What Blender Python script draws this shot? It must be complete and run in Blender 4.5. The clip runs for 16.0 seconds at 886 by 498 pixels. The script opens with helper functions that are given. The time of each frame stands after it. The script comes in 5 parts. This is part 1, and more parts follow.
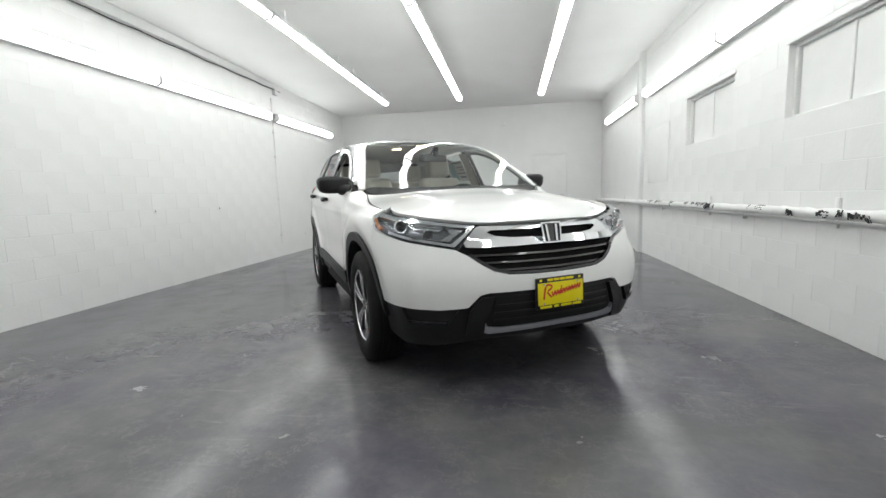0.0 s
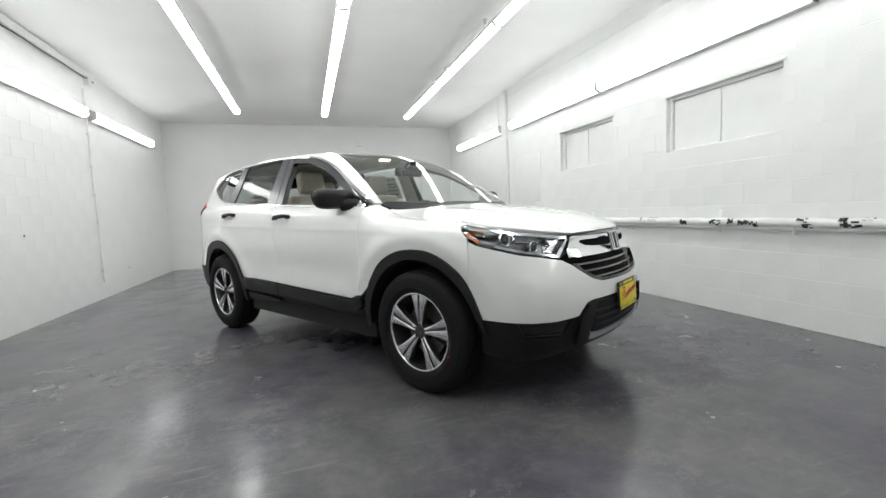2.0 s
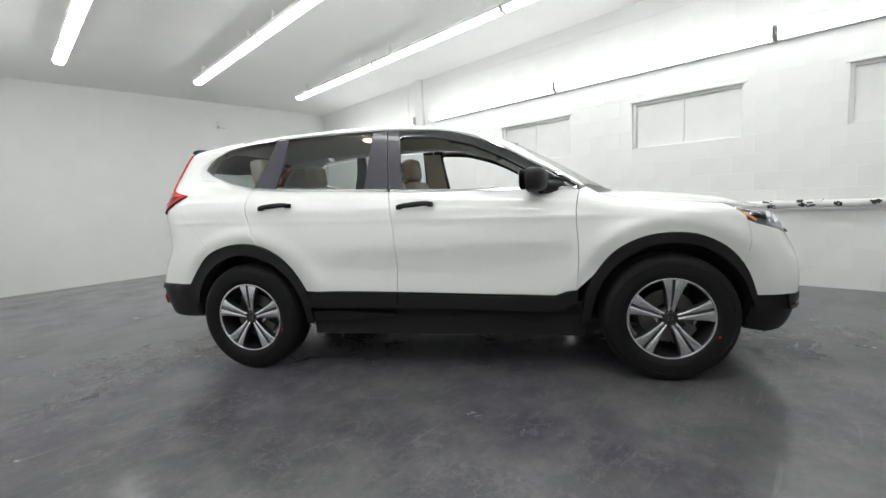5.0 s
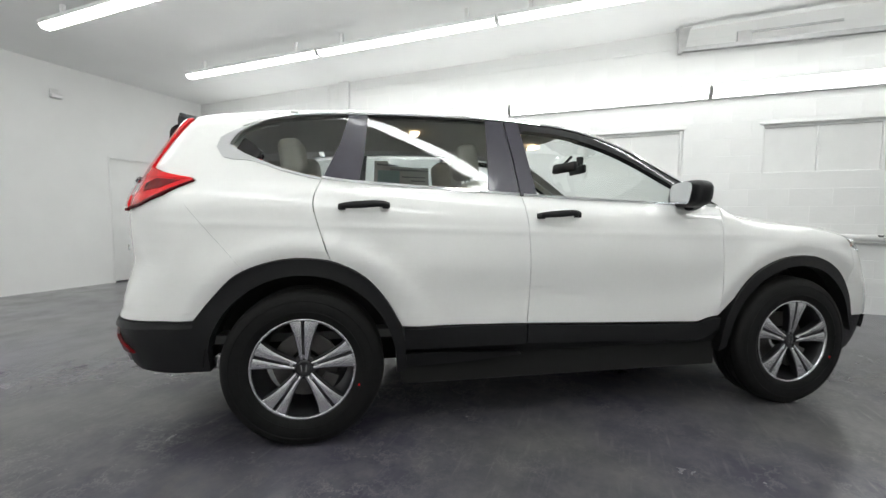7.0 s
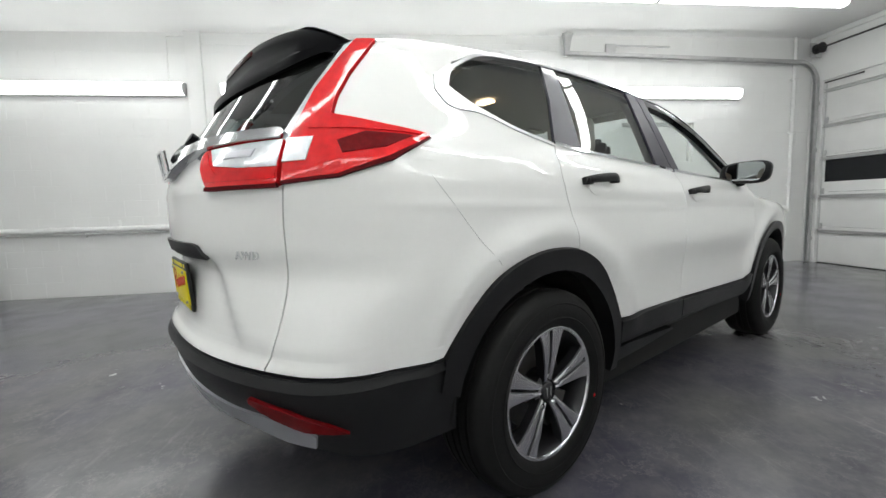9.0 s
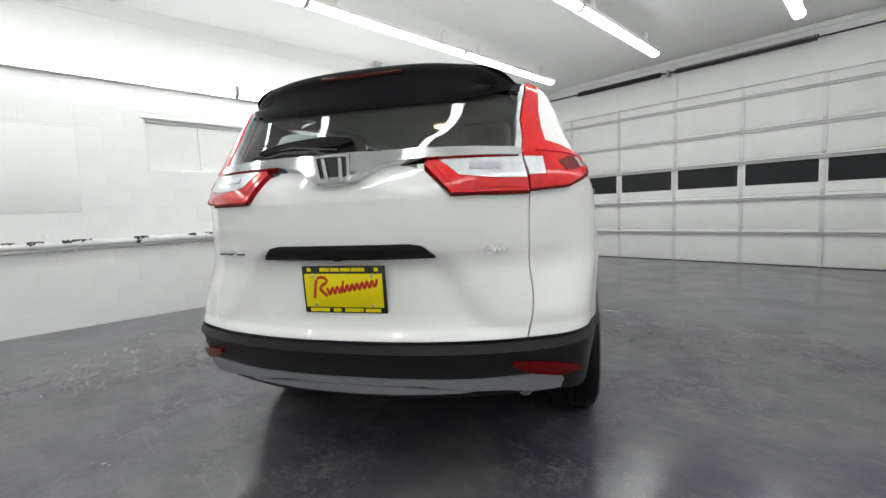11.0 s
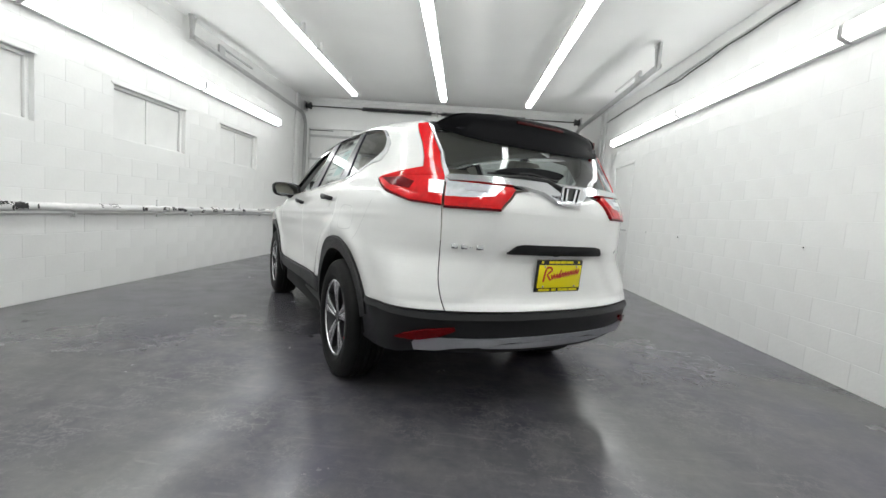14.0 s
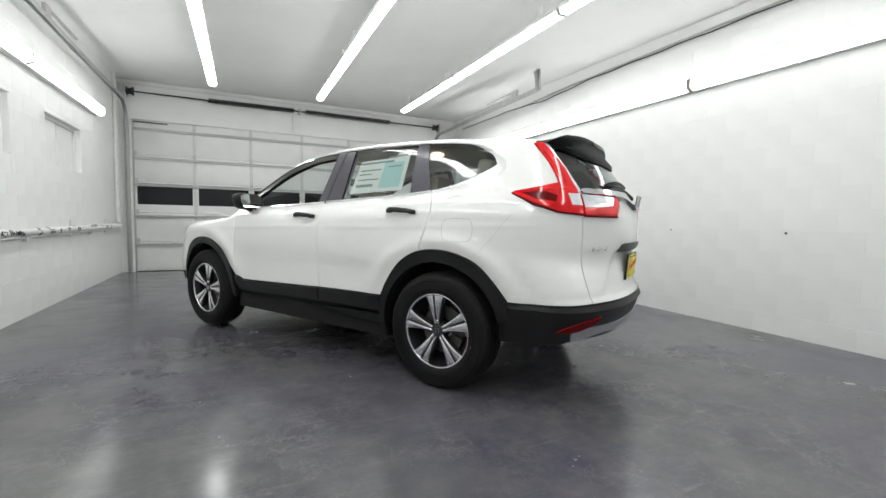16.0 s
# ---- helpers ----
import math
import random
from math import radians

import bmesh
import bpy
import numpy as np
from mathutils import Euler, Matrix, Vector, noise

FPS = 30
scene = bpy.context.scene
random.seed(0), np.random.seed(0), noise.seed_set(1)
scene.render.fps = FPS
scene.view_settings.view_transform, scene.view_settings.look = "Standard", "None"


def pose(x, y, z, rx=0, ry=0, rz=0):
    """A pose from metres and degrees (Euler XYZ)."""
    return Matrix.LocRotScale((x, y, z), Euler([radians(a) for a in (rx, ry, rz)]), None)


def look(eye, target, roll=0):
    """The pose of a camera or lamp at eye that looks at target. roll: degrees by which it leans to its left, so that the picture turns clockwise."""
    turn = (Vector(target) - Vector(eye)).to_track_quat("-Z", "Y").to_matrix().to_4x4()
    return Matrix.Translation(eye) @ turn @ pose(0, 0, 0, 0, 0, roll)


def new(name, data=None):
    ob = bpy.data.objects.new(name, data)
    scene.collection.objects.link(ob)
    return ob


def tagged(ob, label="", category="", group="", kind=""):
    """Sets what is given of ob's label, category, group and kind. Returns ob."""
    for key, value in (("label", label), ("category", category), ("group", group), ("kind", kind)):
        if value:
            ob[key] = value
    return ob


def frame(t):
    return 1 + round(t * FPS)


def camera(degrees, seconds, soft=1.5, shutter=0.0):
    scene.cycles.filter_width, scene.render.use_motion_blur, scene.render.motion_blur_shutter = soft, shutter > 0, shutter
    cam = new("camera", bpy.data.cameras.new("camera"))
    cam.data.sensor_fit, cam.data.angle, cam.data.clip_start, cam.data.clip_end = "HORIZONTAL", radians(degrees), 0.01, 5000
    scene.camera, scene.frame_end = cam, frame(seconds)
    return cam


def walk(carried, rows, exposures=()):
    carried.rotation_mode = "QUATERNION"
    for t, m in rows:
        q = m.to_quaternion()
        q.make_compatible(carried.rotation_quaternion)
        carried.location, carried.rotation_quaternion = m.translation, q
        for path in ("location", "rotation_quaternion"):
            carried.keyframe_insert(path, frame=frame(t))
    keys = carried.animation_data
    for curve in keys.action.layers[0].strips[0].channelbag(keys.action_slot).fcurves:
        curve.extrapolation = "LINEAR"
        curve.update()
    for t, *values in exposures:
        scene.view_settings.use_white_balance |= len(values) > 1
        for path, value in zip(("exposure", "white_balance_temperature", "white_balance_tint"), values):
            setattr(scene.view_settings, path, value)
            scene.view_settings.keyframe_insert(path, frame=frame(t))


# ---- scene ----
cam = camera(92.6, 16.0)
PATH = [
    (0, (0.917, -4.227, 1.066), (0.596, -2.269, 0.818), -1.9),
    (0.5, (0.533, -4.233, 1.066), (0.449, -2.251, 0.81), -1.9),
    (1, (0.129, -4.231, 1.069), (0.323, -2.253, 0.842), -2.6),
    (1.5, (-0.257, -4.116, 1.049), (0.191, -2.179, 0.832), -3.8),
    (2, (-0.653, -3.977, 1.067), (-0.046, -2.079, 0.89), -2.4),
    (2.5, (-1.052, -3.798, 1.078), (-0.302, -1.954, 0.882), -3.1),
    (3, (-1.41, -3.544, 1.077), (-0.502, -1.773, 0.884), -2.1),
    (3.5, (-1.754, -3.265, 1.069), (-0.669, -1.593, 0.908), -1.9),
    (3.7, (-1.879, -3.15, 1.092), (-0.754, -1.508, 0.894), -2.6),
    (5.8, (-2.946, -1.634, 1.097), (-1.256, -0.577, 0.929), -2.0),
    (6, (-3.005, -1.459, 1.094), (-1.261, -0.491, 0.937), -2.1),
    (6.5, (-3.028, -1.041, 1.075), (-1.249, -0.138, 0.935), -3.2),
    (7, (-2.989, -0.618, 1.05), (-1.131, 0.109, 0.909), 0.2),
    (7.5, (-2.94, -0.166, 1.035), (-1.019, 0.36, 0.849), -0.0),
    (8, (-2.894, 0.319, 1.033), (-0.919, 0.59, 0.876), -0.3),
    (8.5, (-2.879, 0.78, 1.028), (-0.886, 0.778, 0.855), -0.8),
    (9, (-2.834, 1.208, 1.024), (-0.861, 0.947, 0.826), -1.6),
    (9.2, (-2.829, 1.37, 1.03), (-0.87, 1.0, 0.87), -1.4),
    (11.3, (-2.394, 2.925, 1.044), (-1.048, 1.459, 0.848), -0.8),
    (11.5, (-2.316, 3.059, 1.065), (-1.008, 1.56, 0.867), 0.5),
    (12, (-2.103, 3.402, 1.063), (-1.04, 1.719, 0.869), -0.7),
    (12.5, (-1.822, 3.672, 1.051), (-1.006, 1.86, 0.828), -0.4),
    (13, (-1.477, 3.89, 1.046), (-0.839, 2.001, 0.883), -0.3),
    (13.2, (-1.329, 3.944, 1.061), (-0.881, 2.002, 0.893), 1.1),
    (13.5, (-1.097, 4.079, 1.056), (-0.766, 2.115, 0.879), 2.8),
    (14, (-0.676, 4.174, 1.058), (-0.596, 2.183, 0.891), 4.2),
    (14.5, (-0.228, 4.252, 1.076), (-0.461, 2.271, 0.932), 3.4),
    (15, (0.246, 4.209, 1.07), (-0.187, 2.26, 0.953), 0.6),
    (15.5, (0.711, 4.132, 1.062), (0.001, 2.268, 0.917), 2.6),
    (16, (1.153, 3.962, 1.055), (0.296, 2.16, 0.919), 1.1),
]
walk(cam, [(t, look(eye, target, roll)) for t, eye, target, roll in PATH])


# ---- light and world ----
from mathutils.geometry import tessellate_polygon

world = bpy.data.worlds.new("world")
scene.world = world
world.use_nodes = True
world.node_tree.nodes["Background"].inputs[0].default_value = (0.6, 0.65, 0.7, 1)
world.node_tree.nodes["Background"].inputs[1].default_value = 0.05
scene.view_settings.exposure = 0.77
TUBE = 10.0
WALLTUBE = 4.3

# ---- materials ----


def material(name, color, rough=0.5, metal=0.0, coat=0.0, vary=0.0, scale=8.0, bump=0.0, bump_scale=60.0, rough_vary=0.0, spec=0.5, color2=None, transmission=0.0, tint=0.0):
    m = bpy.data.materials.new(name)
    m.use_nodes = True
    nt = m.node_tree
    b = nt.nodes["Principled BSDF"]
    b.inputs["Base Color"].default_value = (*color, 1)
    b.inputs["Roughness"].default_value = rough
    b.inputs["Metallic"].default_value = metal
    b.inputs["Coat Weight"].default_value = coat
    b.inputs["Coat Roughness"].default_value = 0.03
    b.inputs["Coat IOR"].default_value = 1.65
    b.inputs["Specular IOR Level"].default_value = spec
    b.inputs["Transmission Weight"].default_value = transmission
    tex = nt.nodes.new("ShaderNodeTexCoord")
    if vary or color2 or rough_vary:
        n1 = nt.nodes.new("ShaderNodeTexNoise")
        n1.inputs["Scale"].default_value, n1.inputs["Detail"].default_value = scale, 6
        n2 = nt.nodes.new("ShaderNodeTexNoise")
        n2.inputs["Scale"].default_value, n2.inputs["Detail"].default_value = scale * 0.13, 3
        nt.links.new(tex.outputs["Object"], n1.inputs["Vector"])
        nt.links.new(tex.outputs["Object"], n2.inputs["Vector"])
        mul = nt.nodes.new("ShaderNodeMath")
        mul.operation = "ADD"
        nt.links.new(n1.outputs["Fac"], mul.inputs[0])
        nt.links.new(n2.outputs["Fac"], mul.inputs[1])
        half = nt.nodes.new("ShaderNodeMapRange")
        half.inputs["From Min"].default_value, half.inputs["From Max"].default_value = 0.65, 1.35
        nt.links.new(mul.outputs[0], half.inputs["Value"])
        mix = nt.nodes.new("ShaderNodeMix")
        mix.data_type = "RGBA"
        lo = color2 or tuple(c * (1 - vary) for c in color)
        hi = color if color2 else tuple(min(1, c * (1 + vary)) for c in color)
        mix.inputs[6].default_value, mix.inputs[7].default_value = (*lo, 1), (*hi, 1)
        nt.links.new(half.outputs[0], mix.inputs[0])
        nt.links.new(mix.outputs[2], b.inputs["Base Color"])
        if rough_vary:
            rr = nt.nodes.new("ShaderNodeMapRange")
            rr.inputs["To Min"].default_value, rr.inputs["To Max"].default_value = rough - rough_vary, rough + rough_vary
            nt.links.new(half.outputs[0], rr.inputs["Value"])
            nt.links.new(rr.outputs[0], b.inputs["Roughness"])
    if bump:
        n3 = nt.nodes.new("ShaderNodeTexNoise")
        n3.inputs["Scale"].default_value, n3.inputs["Detail"].default_value = bump_scale, 5
        nt.links.new(tex.outputs["Object"], n3.inputs["Vector"])
        bp = nt.nodes.new("ShaderNodeBump")
        bp.inputs["Strength"].default_value, bp.inputs["Distance"].default_value = bump, 0.01
        nt.links.new(n3.outputs["Fac"], bp.inputs["Height"])
        nt.links.new(bp.outputs[0], b.inputs["Normal"])
    return m


def glow(name, color, strength):
    m = material(name, (0.9, 0.9, 0.9), 0.4)
    b = m.node_tree.nodes["Principled BSDF"]
    b.inputs["Emission Color"].default_value = (*color, 1)
    b.inputs["Emission Strength"].default_value = strength
    return m


def pane(name, tint, ior=1.5, boost=1.8):
    """Thin tinted glass: see-through, with a sharp surface gloss."""
    m = bpy.data.materials.new(name)
    m.use_nodes = True
    nt = m.node_tree
    nt.nodes.remove(nt.nodes["Principled BSDF"])
    out = nt.nodes["Material Output"]
    tr = nt.nodes.new("ShaderNodeBsdfTransparent")
    tr.inputs[0].default_value = (*tint, 1)
    gl = nt.nodes.new("ShaderNodeBsdfGlossy")
    gl.inputs["Roughness"].default_value = 0.02
    lw = nt.nodes.new("ShaderNodeLayerWeight")
    lw.inputs[0].default_value = 0.5
    pw = nt.nodes.new("ShaderNodeMath")
    pw.operation = "POWER"
    pw.inputs[1].default_value = 5.0
    nt.links.new(lw.outputs["Facing"], pw.inputs[0])
    fr = nt.nodes.new("ShaderNodeMapRange")
    fr.inputs["To Min"].default_value, fr.inputs["To Max"].default_value = ((ior - 1) / (ior + 1)) ** 2 * boost, 0.9
    nt.links.new(pw.outputs[0], fr.inputs["Value"])
    mx = nt.nodes.new("ShaderNodeMixShader")
    nt.links.new(fr.outputs[0], mx.inputs[0])
    nt.links.new(tr.outputs[0], mx.inputs[1])
    nt.links.new(gl.outputs[0], mx.inputs[2])
    nt.links.new(mx.outputs[0], out.inputs[0])
    return m


def floor_material():
    """Worn dark grey floor paint: cloudy patches, scuffs, rubbed zones with painted shade round the car, and small
    chips.
    """
    m = material("floor_paint", (0.05, 0.05, 0.056), 0.38)
    nt = m.node_tree
    b = nt.nodes["Principled BSDF"]
    tex = nt.nodes.new("ShaderNodeTexCoord")

    def noise_tex(scale, detail, rough=0.6, vec=None):
        n = nt.nodes.new("ShaderNodeTexNoise")
        n.inputs["Scale"].default_value, n.inputs["Detail"].default_value, n.inputs["Roughness"].default_value = scale, detail, rough
        nt.links.new(vec or tex.outputs["Object"], n.inputs["Vector"])
        return n.outputs["Fac"]

    def ramp(src, lo, hi, a=0.0, z=1.0):
        r = nt.nodes.new("ShaderNodeMapRange")
        r.inputs["From Min"].default_value, r.inputs["From Max"].default_value = lo, hi
        r.inputs["To Min"].default_value, r.inputs["To Max"].default_value = a, z
        nt.links.new(src, r.inputs["Value"])
        return r.outputs[0]

    def mixc(fac, a, c):
        x = nt.nodes.new("ShaderNodeMix")
        x.data_type = "RGBA"
        nt.links.new(fac, x.inputs[0])
        for slot, v in ((6, a), (7, c)):
            if isinstance(v, tuple):
                x.inputs[slot].default_value = (*v, 1)
            else:
                nt.links.new(v, x.inputs[slot])
        return x.outputs[2]

    def math_op(op, a, c):
        x = nt.nodes.new("ShaderNodeMath")
        x.operation = op
        nt.links.new(a, x.inputs[0])
        if isinstance(c, float):
            x.inputs[1].default_value = c
        else:
            nt.links.new(c, x.inputs[1])
        return x.outputs[0]

    clouds = ramp(noise_tex(0.45, 2, 0.5), 0.3, 0.7)
    col = mixc(clouds, (0.094, 0.093, 0.094), (0.140, 0.138, 0.135))
    violet = ramp(noise_tex(0.7, 2, 0.5), 0.40, 0.66)
    col = mixc(math_op("MULTIPLY", violet, 0.85), col, (0.090, 0.083, 0.130))
    fine = ramp(noise_tex(26, 5, 0.6), 0.35, 0.75, 0.0, 0.22)
    col = mixc(fine, col, (0.17, 0.168, 0.163))
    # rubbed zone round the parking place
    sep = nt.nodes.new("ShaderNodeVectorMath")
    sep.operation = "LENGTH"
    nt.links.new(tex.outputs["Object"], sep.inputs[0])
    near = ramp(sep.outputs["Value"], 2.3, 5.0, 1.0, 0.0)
    # dark patches: rubbing, plus shade round the car put into the colour
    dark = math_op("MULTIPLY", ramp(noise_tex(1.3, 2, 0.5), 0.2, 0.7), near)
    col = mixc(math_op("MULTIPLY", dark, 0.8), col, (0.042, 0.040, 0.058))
    mottle = math_op("MULTIPLY", ramp(noise_tex(4.5, 6, 0.68), 0.42, 0.78), near)
    col = mixc(math_op("MULTIPLY", mottle, 0.6), col, (0.17, 0.166, 0.16))
    # thin pale scratches along a few directions
    for turn, sc in ((0.4, 1.0), (2.0, 1.4), (1.15, 0.8)):
        wp = nt.nodes.new("ShaderNodeMapping")
        wp.inputs["Rotation"].default_value, wp.inputs["Scale"].default_value = (0, 0, turn), (1.6, 18.0, 1.0)
        nt.links.new(tex.outputs["Object"], wp.inputs["Vector"])
        line = ramp(noise_tex(sc * 1.6, 1, 0.4, wp.outputs[0]), 0.66, 0.74)
        some = math_op("MULTIPLY", ramp(noise_tex(1.9 + sc, 2), 0.45, 0.65), near)
        col = mixc(math_op("MULTIPLY", math_op("MULTIPLY", line, some), 0.2), col, (0.24, 0.235, 0.225))
    # fine pale scuff veins in the rubbed zone
    for sc, width, amount in ((2.3, 0.012, 0.34), (5.5, 0.02, 0.22)):
        vein = math_op("ABSOLUTE", math_op("SUBTRACT", noise_tex(sc, 7, 0.72), 0.5), 0.0)
        vein = ramp(vein, 0.0, width, 1.0, 0.0)
        some = math_op("MULTIPLY", ramp(noise_tex(0.8 + sc * 0.2, 3), 0.46, 0.62), near)
        col = mixc(math_op("MULTIPLY", math_op("MULTIPLY", vein, some), amount), col, (0.27, 0.262, 0.25))
    # pale chips
    vor = nt.nodes.new("ShaderNodeTexVoronoi")
    vor.inputs["Scale"].default_value = 2.1
    nt.links.new(tex.outputs["Object"], vor.inputs["Vector"])
    chip = ramp(vor.outputs["Distance"], 0.003, 0.008, 0.16, 0.0)
    col = mixc(chip, col, (0.3, 0.29, 0.27))
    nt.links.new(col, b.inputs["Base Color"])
    r1 = ramp(noise_tex(2.6, 5, 0.65), 0.3, 0.72, 0.13, 0.29)
    nt.links.new(r1, b.inputs["Roughness"])
    bp = nt.nodes.new("ShaderNodeBump")
    bp.inputs["Strength"].default_value, bp.inputs["Distance"].default_value = 0.06, 0.01
    nt.links.new(noise_tex(6, 3), bp.inputs["Height"])
    nt.links.new(bp.outputs[0], b.inputs["Normal"])
    return m


FLOOR = floor_material()
WALL = material("wall_white_paint", (0.80, 0.80, 0.79), 0.55, vary=0.03, scale=3.0, bump=0.12, bump_scale=40)


def block_material():
    """White wall paint over blocks: each a shade apart, rolled texture, faint grime."""
    m = material("block_white_paint", (0.80, 0.80, 0.79), 0.5, vary=0.03, scale=2.5, bump=0.14, bump_scale=30)
    nt = m.node_tree
    b = nt.nodes["Principled BSDF"]
    src = b.inputs["Base Color"].links[0].from_socket
    info = nt.nodes.new("ShaderNodeObjectInfo")
    rng = nt.nodes.new("ShaderNodeMapRange")
    rng.inputs["To Min"].default_value, rng.inputs["To Max"].default_value = 0.995, 1.0
    nt.links.new(info.outputs["Random"], rng.inputs["Value"])
    mul = nt.nodes.new("ShaderNodeMix")
    mul.data_type, mul.blend_type = "RGBA", "MULTIPLY"
    mul.inputs[0].default_value = 1.0
    nt.links.new(src, mul.inputs[6])
    nt.links.new(rng.outputs[0], mul.inputs[7])
    nt.links.new(mul.outputs[2], b.inputs["Base Color"])
    return m


BLOCKPAINT = block_material()
CEIL = material("ceiling_white_paint", (0.86, 0.86, 0.85), 0.6, vary=0.04, scale=1.2, bump=0.1, bump_scale=30)
TRIMW = material("trim_white_paint", (0.78, 0.78, 0.77), 0.45, vary=0.04, scale=6, bump=0.1)
STEEL = material("galvanised_steel", (0.55, 0.55, 0.55), 0.42, 0.85, vary=0.15, scale=14)
DARKSTEEL = material("oily_dark_steel", (0.05, 0.05, 0.05), 0.5, 0.5, vary=0.3, scale=20)
DOORW = material("door_white_enamel", (0.76, 0.76, 0.75), 0.4, vary=0.05, scale=4, bump=0.05)
NIGHT = material("dark_window_pane", (0.012, 0.013, 0.015), 0.25, spec=0.3)
SOOT = material("sooty_gap_dirt", (0.06, 0.055, 0.05), 0.9, vary=0.3, scale=30)
TUBEGLOW = glow("fluorescent_diffuser", (0.97, 1.0, 0.985), TUBE)
WALLGLOW = glow("wall_lamp_diffuser", (0.97, 1.0, 0.985), WALLTUBE)
LAMPBODY = material("lamp_white_enamel", (0.8, 0.8, 0.79), 0.4)
PAINT = material("pearl_white_car_paint", (0.85, 0.85, 0.835), 0.3, 0.0, coat=1.0, vary=0.012, scale=60)
PLASTIC = material("black_textured_plastic", (0.009, 0.009, 0.010), 0.44, spec=0.34, vary=0.15, scale=40, bump=0.12, bump_scale=400)
GLOSSBLACK = material("gloss_black_plastic", (0.012, 0.012, 0.014), 0.12, coat=0.6)
PILLAR = material("dark_pillar_film", (0.034, 0.031, 0.046), 0.3, coat=0.25, vary=0.1, scale=30)
MATTEBLACK = material("matte_black_liner", (0.008, 0.008, 0.008), 0.85)
RUBBER = material("tyre_rubber", (0.009, 0.009, 0.009), 0.65, spec=0.2, vary=0.25, scale=25, bump=0.1, bump_scale=120)
CHROME = material("bright_chrome", (0.78, 0.79, 0.80), 0.06, 1.0)
SPOILER = material("satin_black_spoiler", (0.005, 0.005, 0.006), 0.5, spec=0.05)
LAMPLIP = material("dark_red_lamp_edge", (0.10, 0.004, 0.006), 0.45, spec=0.06)
CHROMEGREY = material("grey_chrome", (0.58, 0.585, 0.60), 0.13, 1.0)
SILVERTRIM = material("silver_trim", (0.58, 0.585, 0.595), 0.3, 0.85)
SEAM_GREY = material("grey_joint_shade", (0.42, 0.42, 0.42), 0.6)
DOORRAIL = material("galvanised_door_rail", (0.50, 0.50, 0.50), 0.45, 0.3, vary=0.1, scale=10)
DOORSTILE = material("pale_door_stile", (0.62, 0.62, 0.615), 0.4, 0.15, vary=0.06, scale=10)
BRAKELENS = material("dark_brake_lens", (0.045, 0.003, 0.004), 0.2, spec=0.2)
EMBLEM = material("polished_emblem", (0.80, 0.81, 0.82), 0.26, 1.0)
LAMPINSIDE = material("grey_lamp_inside", (0.20, 0.205, 0.22), 0.22, 0.8, vary=0.5, scale=30)
SATIN = material("satin_silver_plastic", (0.44, 0.445, 0.48), 0.3, 0.65, vary=0.06, scale=30)
ALLOY = material("machined_alloy", (0.74, 0.74, 0.76), 0.27, 1.0, vary=0.05, scale=90)
ALLOYDARK = material("dark_painted_alloy", (0.022, 0.022, 0.025), 0.4, 0.4, coat=0.25)
DISC = material("brake_disc_steel", (0.13, 0.125, 0.12), 0.45, 0.8, vary=0.2, scale=30)
RED = material("red_lamp_lens", (0.72, 0.010, 0.014), 0.12, coat=0.45, spec=0.2, vary=0.2, scale=35)
REDDARK = material("dark_red_reflector", (0.14, 0.004, 0.006), 0.2, coat=0.12, spec=0.12, vary=0.3, scale=60)
CLEARLENS = material("clear_lamp_lens", (0.70, 0.72, 0.75), 0.2, 0.3, coat=0.6, vary=0.2, scale=40)
AMBER = material("amber_lamp_lens", (0.6, 0.17, 0.03), 0.12, coat=1.0)
YELLOW = material("yellow_plate", (0.85, 0.72, 0.0), 0.4)
PLATERED = material("plate_red_print", (0.6, 0.03, 0.02), 0.4)
PLATEBLACK = material("plate_frame_black", (0.012, 0.012, 0.012), 0.35)
GLASS = pane("window_glass", (0.80, 0.86, 0.84))
WGLASS = pane("windscreen_glass", (0.90, 0.95, 0.93), 1.5, 3.2)
PRIVACY = pane("privacy_glass", (0.74, 0.78, 0.77), 1.5)
REARGLASS = pane("dark_rear_glass", (0.52, 0.56, 0.55), 1.5)
LAMPGLASS = pane("headlamp_glass", (0.94, 0.95, 0.96), 1.5, 1.3)
SEAT = material("ivory_seat_fabric", (0.58, 0.55, 0.48), 0.85, vary=0.12, scale=60, bump=0.3, bump_scale=300)
CABIN = material("grey_cabin_trim", (0.13, 0.13, 0.13), 0.6, vary=0.1, scale=30)
HEADLINER = material("pale_headliner", (0.56, 0.55, 0.51), 0.9, vary=0.05, scale=40)
PAPER = material("sticker_paper", (0.78, 0.80, 0.78), 0.5)
PAPERBLUE = material("sticker_blue_tint", (0.42, 0.66, 0.66), 0.5)
PRINT = material("sticker_grey_print", (0.25, 0.28, 0.28), 0.6)
PIPEWHITE = material("white_painted_pipe", (0.8, 0.8, 0.79), 0.45, vary=0.06, scale=20, bump=0.4, bump_scale=25)
BARE = material("bare_dark_pipe", (0.04, 0.04, 0.042), 0.55, vary=0.4, scale=40)
MIRROR = material("mirror_glass", (0.62, 0.64, 0.65), 0.02, 1.0)
OPENER = material("grey_opener_case", (0.16, 0.16, 0.165), 0.45, vary=0.2, scale=25)
RUST = material("faded_red_case", (0.35, 0.2, 0.19), 0.5, vary=0.2, scale=25)

# ---- mesh helpers ----


